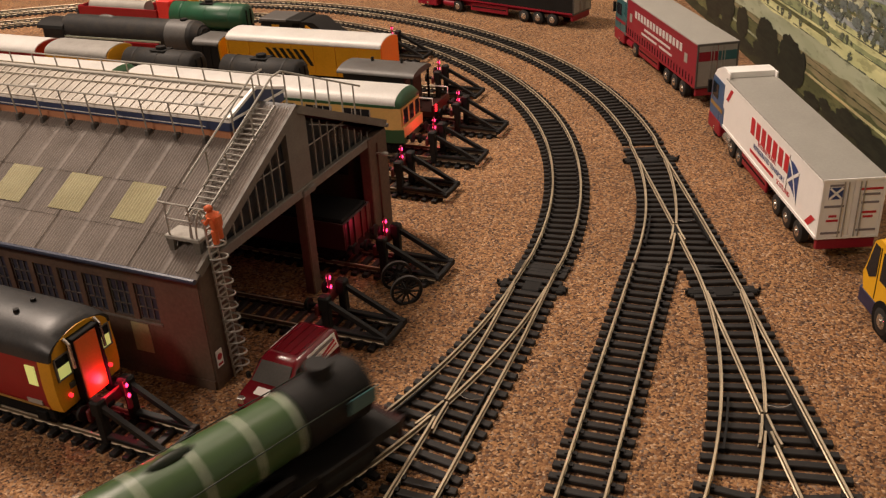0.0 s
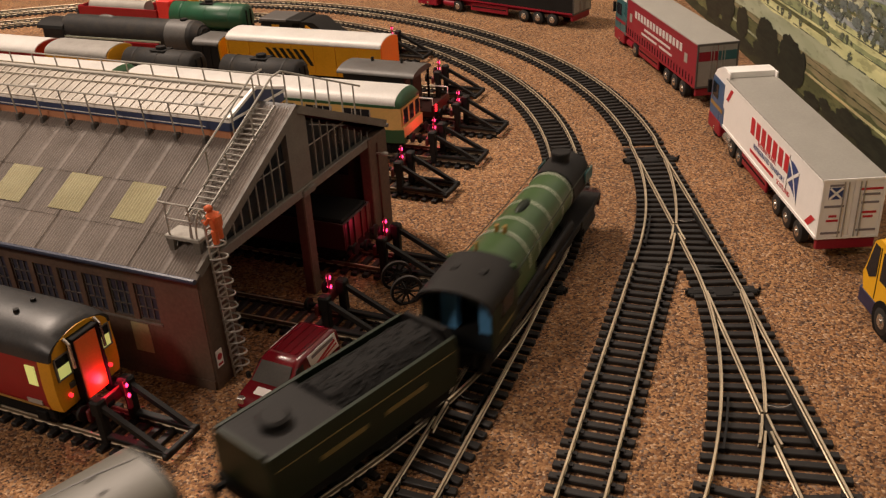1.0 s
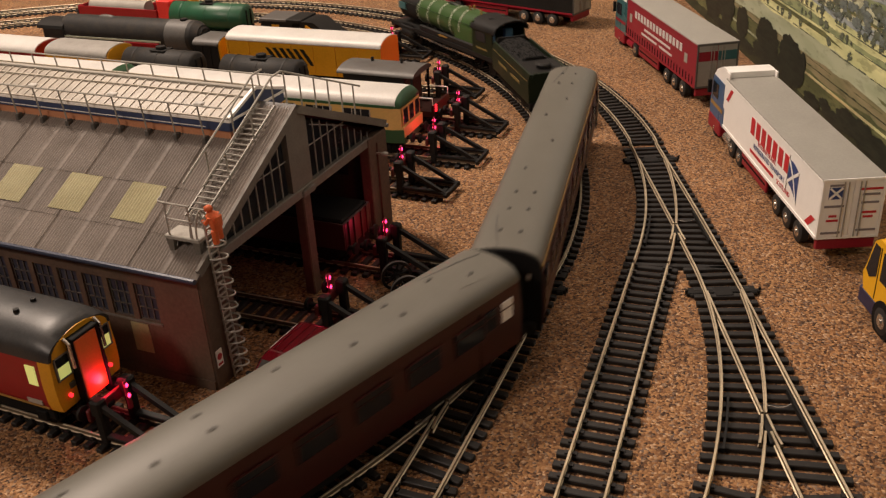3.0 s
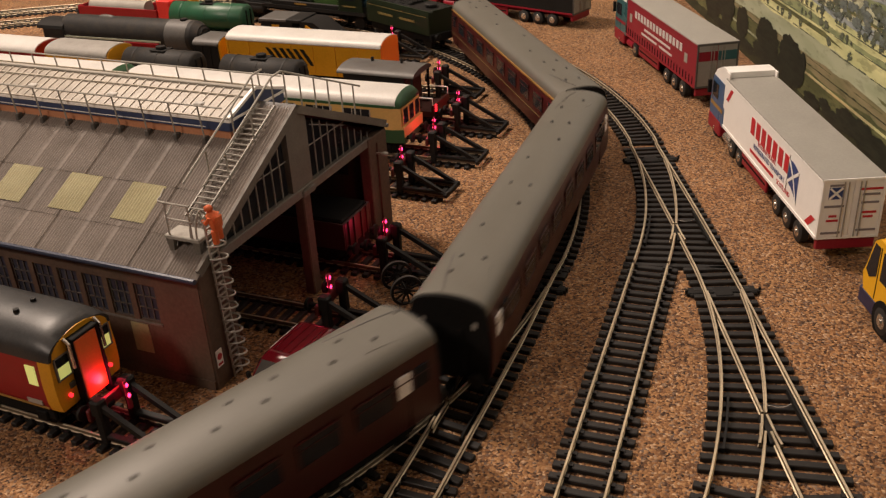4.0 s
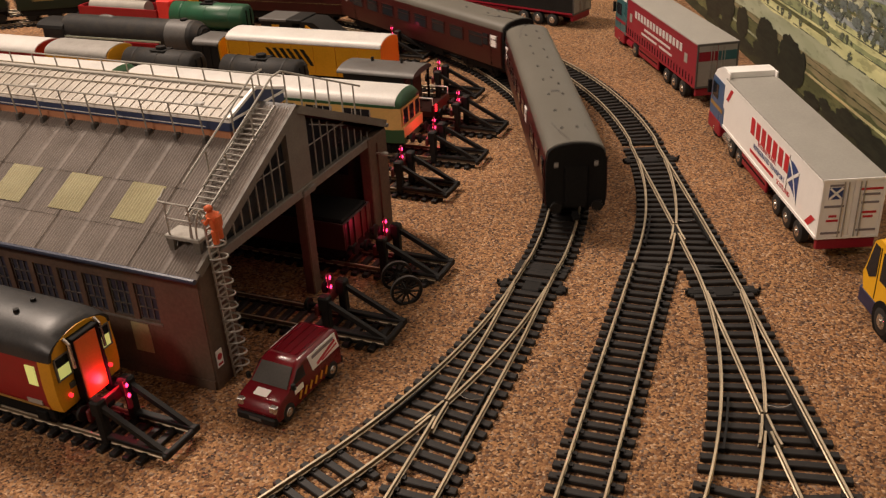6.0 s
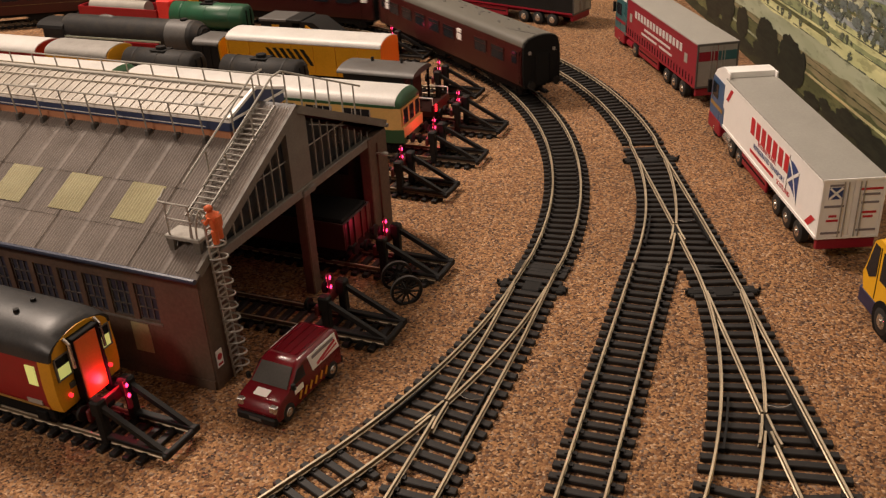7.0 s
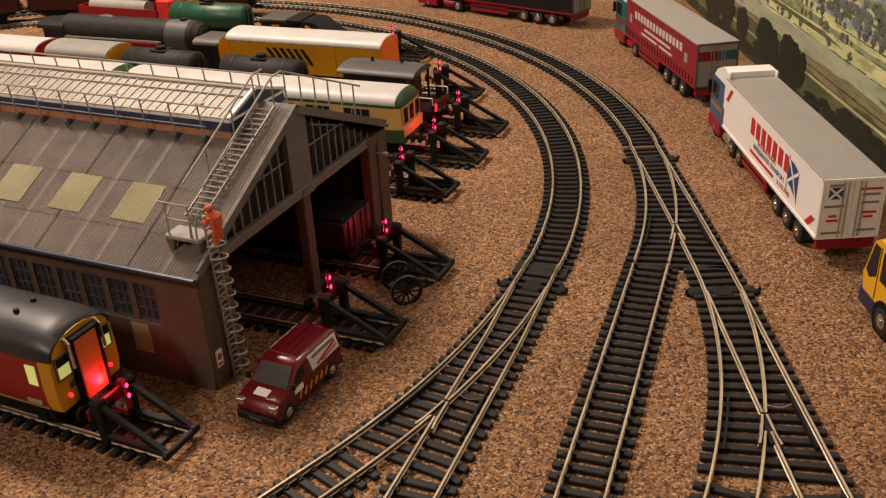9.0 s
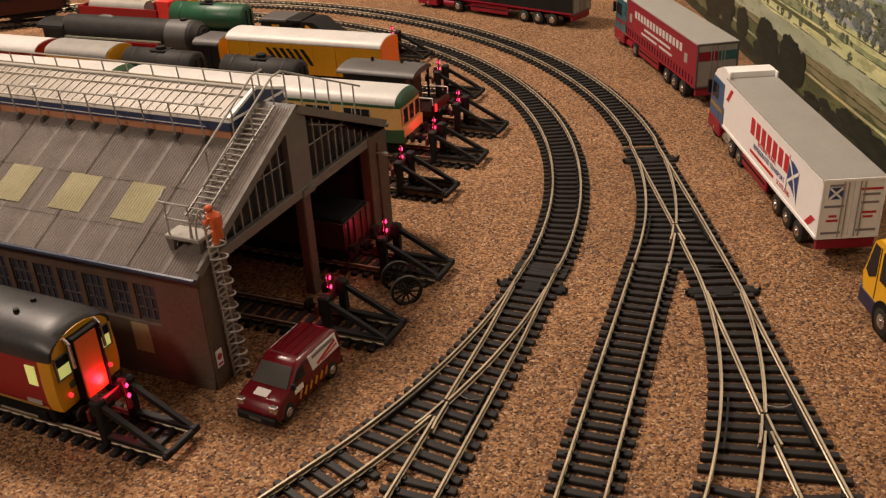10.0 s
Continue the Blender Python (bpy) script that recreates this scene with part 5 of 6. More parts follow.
def open_wagon(m, label, mat, L=38.0, h=27.0):
    t = thing("open_wagon", m, label, "wagon", "goods wagons")
    part("floor", Shape().box(-L, L, -15, 15, 8, 11), M_MATT, t)
    for s in (-1, 1):
        part("side", Shape().box(-L, L, *sorted((s * 14, s * 15.4)), 11, h, 0.3), mat, t)
        part("end", Shape().box(*sorted((s * L, s * (L - 1.5))), -14, 14, 11, h, 0.3), mat, t)
        for y in (-10, -4, 4, 10):
            part("end_rib", Shape().box(*sorted((s * L, s * (L + 0.9))), y - 0.7, y + 0.7, 10, h), mat, t)
    part("underframe", Shape().box(-L, L, -12.5, 12.5, 5.5, 8), M_MATT, t)
    for x in (-L * 0.6, L * 0.6):
        part("wheelset", wheel_mesh(), M_BLACK, t, at=mm(x, 0, 0))
    buffers(t, ((L, 1), (-L, -1)), 11, 3.5)
    return t


M_BRIGHTRED = paint("bright_red_paint", (0.72, 0.035, 0.03), 0.4)
shed_wagon = open_wagon(siding_pose(2, 44 + 38 + 4), "dark maroon wagon inside the shed, lit by the buffer lamp", paint("dark_maroon_planks", (0.035, 0.006, 0.006), 0.5), h=26)
part("sheeted_load", Shape().box(-37, 36.5, -13.8, 13.8, 20, 27.5, 1.0), M_MATT, shed_wagon, "black sheeted load")
q = Vector((0.426 * 772 - 0.905 * 600, 0.905 * 772 + 0.426 * 600, 0))
track([q - E1 * 200, q + E1 * 190], "distant straight siding track", group="sidings")
far_wagon = open_wagon(mm(q.x - 0.905 * 116, q.y + 0.426 * 116, RAIL_TOP, SIDE), "bright red wagon with pale load in a far siding", M_RED, 52, 22)
part("load", Shape().cyl((-44, 0, 19), (30, 0, 19), 8, n=14), M_SILVER, far_wagon, "dull silver cylinder load")
part("end_board", Shape().box(52.9, 70, -15, 15, 8, 32, 1.0), M_BRIGHTRED, far_wagon, "bright red end cabin")
hz = thing("barrier_board", mm(q.x - 0.905 * 34, q.y + 0.426 * 34, 0, SIDE), "yellow and black chevron board beside a far track", "board")
part("panel", Shape().box(-1, 1, -16, 16, 0, 34), M_YELLOW, hz)
for k in range(5):
    for s in (-1, 1):
        part("chevron", Shape().beam((-1.1, 0, 6 + k * 6), (-1.1, s * 15, 2 + k * 6), 0.5, 2.2), M_BLACK, hz)
        part("chevron", Shape().beam((1.1, 0, 6 + k * 6), (1.1, s * 15, 2 + k * 6), 0.5, 2.2), M_BLACK, hz)

# ---- loose spoked wheelset on the ballast ----
ws = thing("loose_wheelset", mm(-22.0, 414.7, -0.8, 108), "loose black spoked wheelset resting on the ballast", "wheelset")
for y in (-8.4, 8.4):
    w = Shape()
    n = 28
    w.loft([[(y + dx, r * math.cos(2 * math.pi * i / n), 8.2 + r * math.sin(2 * math.pi * i / n)) for i in range(n)] for r, dx in ((8.2, -1.0), (8.2, 1.0), (6.9, 1.0), (6.9, -1.0), (8.2, -1.0))], caps=False)
    wh = part("wheel", w, M_BLACK, ws, "black wheel rim")
    part("tread", Shape().loft([[(y + dx, r * math.cos(2 * math.pi * i / n), 8.2 + r * math.sin(2 * math.pi * i / n)) for i in range(n)] for r, dx in ((8.35, -0.7), (8.35, 0.7), (8.1, 0.7), (8.1, -0.7), (8.35, -0.7))], caps=False), M_GREY, wh, "worn metal tread")
    for i in range(11):
        a = 2 * math.pi * i / 11
        part("spoke", Shape().beam((y, 0, 8.2), (y, 7.1 * math.cos(a), 8.2 + 7.1 * math.sin(a)), 0.7, 0.8), M_BLACK, wh)
    part("hub", Shape().cyl((y - 1.2, 0, 8.2), (y + 1.2, 0, 8.2), 1.9, n=12), M_BLACK, wh)
part("axle", Shape().cyl((-8, 0, 8.2), (8, 0, 8.2), 0.9, n=8), M_BLACK, ws)

# ---- road vehicles: local x runs forward, z = 0 on the ground ----
def road_wheel(parent, x, y, r=6.2, w=4.5):
    s = 1 if y > 0 else -1
    t = part("wheel", Shape().cyl((x, y - s * w, r), (x, y - s * 0.6, r), r, n=20).cyl((x, y - s * 0.6, r), (x, y, r), r, r * 0.86, 20), M_TYRE, parent, "black tyre")
    part("rim", Shape().cyl((x, y - s * 0.4, r), (x, y + s * 0.25, r), r * 0.58, r * 0.45, 16).cyl((x, y, r), (x, y + s * 0.9, r), r * 0.2, n=8), M_STEEL, t, "shiny wheel rim")


def printed_word(parent, face, cx, cz, w, h, n, mat):
    """A trade name as plain upright blocks of its size; face: the side's y."""
    step = w / n
    y0, y1 = sorted((face, face + (0.25 if face > 0 else -0.25)))
    for i in range(n):
        x = cx + w / 2 - (i + 0.5) * step
        sh = Shape().box(x - 0.34 * step, x + 0.34 * step, y0, y1, cz - 0.5 * h, cz + 0.5 * h)
        part("print_block", sh, mat, parent)


def lorry(m, label, cab_mat, low_mat, side_mat, roof_mat, style):
    """An articulated lorry; the trailer's rear is at x = 0, its side at y = 16 and -16."""
    t = thing("lorry", m, label, "lorry", "parked lorries")
    TL, zt, z0 = (157.0 if style == "red" else 165.5), 47.0, 13.6
    tr = part("trailer", Shape().box(0, TL, -16, 16, z0, zt - 0.8, 0.5), side_mat, t, "trailer box")
    part("trailer_roof", Shape().box(-0.3, TL + 0.3, -16.2, 16.2, zt - 0.8, zt + 0.2, 0.3), roof_mat, tr, "pale grey trailer roof")
    part("rear_frame", Shape().box(-0.9, 0.0, -16, -14.8, z0, zt).box(-0.9, 0.0, 14.8, 16, z0, zt).box(-0.9, 0, -14.8, 14.8, zt - 1.6, zt).box(-0.9, 0, -14.8, 14.8, z0, z0 + 1.2), side_mat if style == "white" else M_GREY, tr)
    for s in (-1, 1):
        part("rear_door", Shape().box(-0.55, 0, *sorted((s * 0.3, s * 14.7)), z0 + 1.3, zt - 1.7), side_mat if style == "white" else M_TRAILER_ROOF, tr, "trailer rear door")
        for y in (3.0, 5.2):
            part("door_bar", Shape().cyl((-0.9, s * y, z0 + 1), (-0.9, s * y, zt - 1.5), 0.35, n=6), M_SILVER, tr)
        part("bottom_rail", Shape().box(0, TL, *sorted((s * 15.9, s * 16.5)), z0, z0 + 1.6), side_mat if style == "white" else M_CHASSIS_RED, tr)
        part("top_rail", Shape().box(0, TL, *sorted((s * 15.9, s * 16.4)), zt - 1.8, zt - 0.8), side_mat, tr)
        part("side_guard", Shape().box(78, 126, *sorted((s * 13.5, s * 15)), 4.5, 12.5, 0.4), M_CHASSIS_RED, tr, "red side guard")
        part("guard_gap", Shape().box(80, 124, *sorted((s * 14.9, s * 15.15)), 8.0, 9.2), M_MATT, tr)
    part("chassis", Shape().box(2, TL - 6, -6, 6, 8, z0, 0.3).box(0, 3, -15, 15, 7.5, 13, 0.4), M_CHASSIS_RED, tr, "red trailer chassis")
    for x in (24, 41, 58):
        for y in (-16, 16):
            road_wheel(t, x, y)
    for x in (TL - 20, TL - 36) if style == "white" else (TL - 22,):
        for y in (-15.6, 15.6):
            road_wheel(t, x, y)
    c = TL + 2
    for y in (-15.2, 15.2):
        road_wheel(t, c + 17, y, 6.2)
    part("tractor_chassis", Shape().box(TL - 42, c + 10, -7, 7, 6, 12.5, 0.4), M_CHASSIS_RED, t)
    prof = [(c, 12), (c + 30, 12), (c + 31, 20), (c + 29, 36), (c + 26, 41), (c, 41)]
    part("cab", Shape().along_y(prof, (-15.6, 15.6)), cab_mat, t, "painted cab")
    part("cab_skirt", Shape().box(c + 4, c + 31.5, -15.9, 15.9, 4, 14, 0.8), low_mat, t, "red lower cab and bumper")
    part("cab_roof", Shape().along_y([(c - 3, 41), (c + 27, 41), (c + 22, 46), (c + 10, 51), (c + 2, 51.5), (c - 3, 51)], (-15.2, 15.2)), M_WHITE if style != "dark" else cab_mat, t, "white roof deflector")
    for y in (-15.8, 14.8):
        part("deflector_side", Shape().box(c - 7, c + 1, y, y + 1.0, 26, 51, 0.2), M_WHITE if style == "white" else cab_mat, t)
    for s in (-1, 1):
        part("cab_window", Shape().box(c + 14, c + 26, *sorted((s * 15.5, s * 15.9)), 27, 37), M_WINDOW, t, "dark cab side window")
        part("mirror", Shape().box(c + 27, c + 29, *sorted((s * 16.4, s * 19)), 28, 37, 0.4), M_BLACK, t)
        part("cab_stripe", Shape().box(c + 2, c + 29, *sorted((s * 15.55, s * 15.8)), 20.5, 23), M_LINING if style == "white" else M_CHASSIS_RED, t)
    part("windscreen", Shape().along_y([(c + 31.1, 24), (c + 31.4, 24), (c + 29.4, 37), (c + 29.0, 37)], (-14, 14)), M_WINDOW, t)
    part("fuel_tank", Shape().cyl((c - 20, 13.5, 8), (c - 6, 13.5, 8), 3.4, n=12), M_STEEL if style == "white" else M_CHASSIS_RED, t)
    f = 16.05
    flip = pose(0, 0, 0, 90, 0, 180)
    if style == "white":
        printed_word(tr, f, 78, 35.2, 68, 10.0, 7, M_REDPRINT)
        for wd, x, z, size, mat in (("INTERNATIONAL", 80, 27.4, 4.0, M_REDPRINT), ("REFRIGERATED TRANSPORT", 76, 23.2, 4.2, M_BLUEPRINT), ("SCOTLAND", 50, 18.6, 4.0, M_REDPRINT)):
            text(wd, size, mat, tr, pose(x * MM, (f + 0.1) * MM, z * MM) @ flip)
        part("print_bar", Shape().box(66, 108, f, f + 0.2, 18.9, 20.8), M_REDPRINT, tr, "red telephone bar")
        # a flag blown out from its pole: a rising white cross on blue
        def on_flag(u, v):
            return (45.0 - 15.0 * u, f + 0.15, 26.5 + 1.6 * v + 11.5 * v * (1 - 0.25 * u) - 7.0 * u * (1 - v) + 1.4 * math.sin(3.0 * u))
        cloth = Shape()
        for q in range(8):
            cloth.add([on_flag(q / 8, 0), on_flag((q + 1) / 8, 0), on_flag((q + 1) / 8, 1), on_flag(q / 8, 1)], [(0, 1, 2, 3)])
        part("flag", cloth, M_BLUEPRINT, tr, "blue flag with a white diagonal cross")
        for v0, v1 in ((0.0, 1.0), (1.0, 0.0)):
            arm = [Vector(on_flag(q / 8, v0 + (v1 - v0) * q / 8)) + Vector((0, 0.12, 0)) for q in range(9)]
            part("flag_cross", Shape().loft([[p + Vector((0, 0, e)), p + Vector((0, 0.1, e)), p + Vector((0, 0.1, -e)), p + Vector((0, 0, -e))] for p in arm for e in (1.1,)]), M_WHITE, tr)
        part("flag_pole", Shape().beam((46.0, f + 0.2, 21.0), (44.6, f + 0.2, 42.0), 0.3, 0.5), M_SILVER, tr)
        for x, z in ((154, 39), (8, 18)):
            part("corner_mark", Shape().add([(x + 8.5, f + 0.15, z - 5.5), (x + 3.5, f + 0.15, z - 5.5), (x - 5, f + 0.15, z + 4), (x, f + 0.15, z + 4)] if x > 80 else [(x + 8, f + 0.15, z - 1.5), (x + 2.5, f + 0.15, z - 1.5), (x - 5, f + 0.15, z + 5.5), (x + 0.5, f + 0.15, z + 5.5)], [(0, 1, 2, 3)]), M_REDPRINT, tr, "red corner mark")
        part("rear_flag", Shape().box(-0.75, -0.56, 5.5, 12.5, 36, 42.5), M_BLUEPRINT, tr)
        for k in (-1, 1):
            part("flag_cross", Shape().beam((-0.85, 5.8, 39.2 - k * 3), (-0.85, 12.2, 39.2 + k * 3), 0.2, 1.1), M_WHITE, tr)
        for y, z, w, mat in ((9, 32, 10, M_BAR), (9, 26.5, 4, M_REDPRINT), (9, 24, 6, M_REDPRINT), (9, 17, 10, M_BAR), (-9, 41, 11, M_REDPRINT), (-9, 38, 9, M_BAR), (-9, 33.5, 9, M_BAR), (-9, 28, 8, M_REDPRINT), (-9, 25.5, 5, M_REDPRINT), (-9, 18, 10, M_BAR), (9, 43.6, 7, M_BAR)):
            part("print_bar", Shape().box(-0.75, -0.56, y - w / 2, y + w / 2, z - 0.6, z + 0.6), mat, tr, "small print bar")
    if style == "red":
        printed_word(tr, f, 82, 37, 110, 6, 15, M_CREAM_ROOF)
        part("print_bar", Shape().box(52, 112, f, f + 0.2, 28.8, 30.6), M_CREAM_ROOF, tr, "white print bar")
        for x0, x1 in ((48, 76), (82, 118)):
            part("print_bar", Shape().box(x0, x1, f, f + 0.2, 24.2, 25.9), M_CREAM_ROOF, tr, "white print bar")
        for x in (146, 20):
            part("crest", Shape().box(x - 3, x + 3, f, f + 0.2, 28, 35), M_SILVER, tr, "pale crest")
        for k in range(26):
            part("curtain_strap", Shape().box(5 + k * 6.1, 5.9 + k * 6.1, f, f + 0.3, 15.5, 21.5), M_MATT, tr, "dark curtain strap")
        part("rear_panel", Shape().box(-0.8, -0.56, 0.4, 14.6, 34, 41), M_CHASSIS_RED, tr, "red panel on the rear door")
        part("rear_panel", Shape().box(-0.8, -0.56, -14.6, -0.4, 34, 41), M_TEAL, tr, "teal panel on the rear door")
    return t


def heading(x, y, turn):
    return mm(x, y, 0, turn)


lorry(heading(207.4, 425.3, 89.9), "white articulated lorry with blue and red cab by the backdrop", M_CABBLUE, M_CHASSIS_RED, M_WHITE, M_TRAILER_ROOF, "white")
lorry(heading(209.8, 673.0, 97.3), "red curtain-sided lorry with teal cab by the backdrop", M_TEAL, M_CHASSIS_RED, M_TRAILER_RED, M_TRAILER_ROOF, "red")
lorry(heading(148, 917, 139), "black articulated lorry with red chassis", M_BLACK, M_CHASSIS_RED, M_BLACK, M_BLACK, "dark")


def lean(sh):
    """Draw the sides in above the waist."""
    sh.v = [(x, y * (1 - 0.10 * min(max((z - 14) / 11, 0), 1)), z) for x, y, z in sh.v]
    return sh


def van(m):
    t = thing("van", m, "small dark red van with white side panel on the ballast", "van")
    L = 29.0
    prof = [(-L, 5), (L - 1, 4.5), (L, 9), (L - 2.2, 12.6), (L - 5, 13.9), (L - 12, 15.4), (L - 21.5, 24.0), (L - 25, 25.2), (-L + 4, 25.4), (-L, 23)]
    rows = []
    for y, k, dz in ((-12, 0.95, -2.4), (-11.6, 0.975, -1.2), (-10.6, 0.99, -0.4), (-9, 1, 0), (9, 1, 0), (10.6, 0.99, -0.4), (11.6, 0.975, -1.2), (12, 0.95, -2.4)):
        rows.append([(x * k, y, max(z + (dz if z > 20 else 0), 4.5)) for x, z in prof])
    part("body", lean(Shape().loft(rows)), M_VAN, t, "glossy dark red body", 40)
    part("roof", lean(Shape().box(-L + 4, L - 26, -9.6, 9.6, 24.6, 25.8, 0.6)), M_VAN, t)
    for y in (-6.5, -2.2, 2.2, 6.5):
        part("roof_rib", Shape().box(-L + 5, L - 27, y - 0.5, y + 0.5, 25.8, 26.3), M_VAN, t)
    ws = Shape().loft([[(L - 12.9, -10.4, 15.7), (L - 12.9, 10.4, 15.7), (L - 21.0, 8.9, 23.0), (L - 21.0, -8.9, 23.0)], [(L - 12.1, -10.4, 16.1), (L - 12.1, 10.4, 16.1), (L - 20.2, 8.9, 23.5), (L - 20.2, -8.9, 23.5)]])
    part("windscreen", ws, paint("grey_windscreen", (0.075, 0.075, 0.070), 0.12, var=0.12, scale=60, bump=0.0), t, "grey windscreen")
    for s in (-1, 1):
        part("side_window", lean(Shape().along_y([(L - 15, 16.2), (L - 26, 16.2), (L - 26, 22.2), (L - 21, 22.2)], sorted((s * 11.9, s * 12.15)))), M_WINDOW, t, "dark cab side window")
        part("white_panel", lean(Shape().along_y([(L - 32, 15), (-L + 2.5, 15), (-L + 4, 23.8), (L - 30, 23.8)], sorted((s * 12.0, s * 12.25)))), M_WHITE, t, "white panel with a red and black sign")
        part("sign_stripe", lean(Shape().beam((L - 36, s * 12.3, 16.4), (-L + 5, s * 12.3, 20.2), 0.2, 1.5).beam((L - 40, s * 12.3, 15.9), (-L + 4, s * 12.3, 17.8), 0.2, 0.9)), M_REDPRINT, t, "red swoosh")
        part("sign_bar", lean(Shape().box(-L + 6, L - 33, *sorted((s * 12.2, s * 12.4)), 20.9, 22.6)), M_BAR, t, "dark sign bar")
        part("small_panel", Shape().box(L - 23, L - 16, *sorted((s * 12.0, s * 12.25)), 11, 14.2), M_WHITE, t)
        for k in range(6):
            x = L - 19 - k * 4.5
            part("hazard_stripe", Shape().beam((x, s * 12.15, 6.6), (x - 2.2, s * 12.15, 10.4), 0.2, 1.5), M_YELLOW, t, "yellow diagonal stripe")
        for x in (L - 10, -L + 10):
            road_wheel(t, x, s * 12.2, 4.9, 3.5)
        part("headlamp", Shape().box(L - 3.5, L - 0.6, *sorted((s * 7.5, s * 11.6)), 9.6, 13.0, 0.4), M_STEEL, t, "clear headlamp")
        part("mirror", Shape().box(L - 15, L - 13, *sorted((s * 12.2, s * 14.5)), 16, 19, 0.4), M_BLACK, t)
    part("bumper", Shape().box(L - 3, L + 1.2, -11.6, 11.6, 3.4, 7.2, 0.8), M_BLACK, t, "black bumper")
    part("bonnet_panel", Shape().loft([[(L - 10, -5, 14.9), (L - 10, 3, 14.9), (L - 5.5, 3, 13.8), (L - 5.5, -5, 13.8)], [(L - 10, -5, 15.2), (L - 10, 3, 15.2), (L - 5.5, 3, 14.2), (L - 5.5, -5, 14.2)]]), M_WHITE, t, "white bonnet panel")
    part("number_plate", Shape().box(L + 1.1, L + 1.4, -3.5, 3.5, 4.6, 6.2), M_GREY, t)
    part("rear_bumper", Shape().box(-L - 1, -L + 1, -11.5, 11.5, 3.6, 7, 0.5), M_BLACK, t)
    return t


van(heading(-69.0, 336.4, 241.5) @ Matrix.Scale(0.868, 4))


def yellow_bus(m):
    t = thing("minibus", m, "bright yellow minibus with navy skirt", "minibus")
    prof = [(-118, 12), (0, 12), (2.5, 20), (0, 26), (-4, 39), (-8, 42), (-118, 42)]
    part("body", Shape().along_y(prof, (-17, 17)), M_BUS, t, "bright yellow body")
    part("roof", Shape().box(-118, -6, -15.5, 15.5, 40.5, 44.0, 2.2), M_BUS, t)
    part("skirt", Shape().box(-118, 3.4, -17.3, 17.3, 5, 13, 1.0), M_NAVY, t, "navy blue skirt")
    for s in (-1, 1):
        part("corner_window", Shape().along_y([(-0.2, 23), (-4, 20.5), (-10, 24), (-10, 38.5), (-5, 38.5)], sorted((s * 16.9, s * 17.25))), M_WINDOW, t, "dark corner window")
        for k in range(4):
            x = -14 - k * 25
            part("side_window", Shape().box(x - 20, x, *sorted((s * 16.9, s * 17.3)), 24, 38), M_WINDOW, t, "dark side window")
        part("door_seam", Shape().box(-11.6, -11.1, *sorted((s * 16.95, s * 17.2)), 13, 39), M_MATT, t)
        for x in (-22, -92):
            road_wheel(t, x, s * 17.6, 7.2)
            part("wheel_arch", Shape().cyl((x, s * 17.0, 7.6), (x, s * 17.45, 7.6), 9.2, n=20), M_MATT, t)
    part("windscreen", Shape().along_y([(1.4, 24), (1.8, 24), (-3.2, 38), (-3.7, 38)], (-15, 15)), M_WINDOW, t)
    return t


yellow_bus(heading(213.2, 377.5, 90))

# ---- printed countryside backdrop on the wall ----
def printed(name, a, b, scale):
    """Printed ink: streaks that run level along the sheet, and a fine scatter of darker specks."""
    mat = bpy.data.materials.new(name)
    mat.use_nodes = True
    nt = mat.node_tree
    N, K = nt.nodes, nt.links
    bs = N["Principled BSDF"]
    co = N.new("ShaderNodeTexCoord")
    last = None
    for sc, det, lo, hi, amount, colour in (((30, 26, 150), 6, 0.40, 0.62, 0.8, b), ((200, 90, 330), 4, 0.56, 0.66, 0.55, tuple(0.42 * q for q in b)), ((60, 45, 90), 5, 0.5, 0.75, 0.45, tuple(min(1.25 * q, 0.8) for q in a))):
        mp, nz, lim, mix = N.new("ShaderNodeMapping"), N.new("ShaderNodeTexNoise"), N.new("ShaderNodeMapRange"), N.new("ShaderNodeMix")
        mp.inputs["Scale"].default_value = sc
        K.new(co.outputs["Object"], mp.inputs["Vector"])
        K.new(mp.outputs[0], nz.inputs["Vector"])
        nz.inputs["Scale"].default_value, nz.inputs["Detail"].default_value = 1.0 * scale / 40.0, det
        lim.inputs["From Min"].default_value, lim.inputs["From Max"].default_value, lim.inputs["To Max"].default_value = lo, hi, amount
        K.new(nz.outputs["Fac"], lim.inputs["Value"])
        mix.data_type = "RGBA"
        ca, cb = [q for q in mix.inputs if q.name in "AB" and q.type == "RGBA"]
        ca.default_value, cb.default_value = (*a, 1), (*colour, 1)
        if last:
            K.new(last, ca)
        K.new(lim.outputs[0], mix.inputs["Factor"])
        last = [q for q in mix.outputs if q.type == "RGBA"][0]
    K.new(last, bs.inputs["Base Color"])
    bs.inputs["Roughness"].default_value = 0.55
    return mat


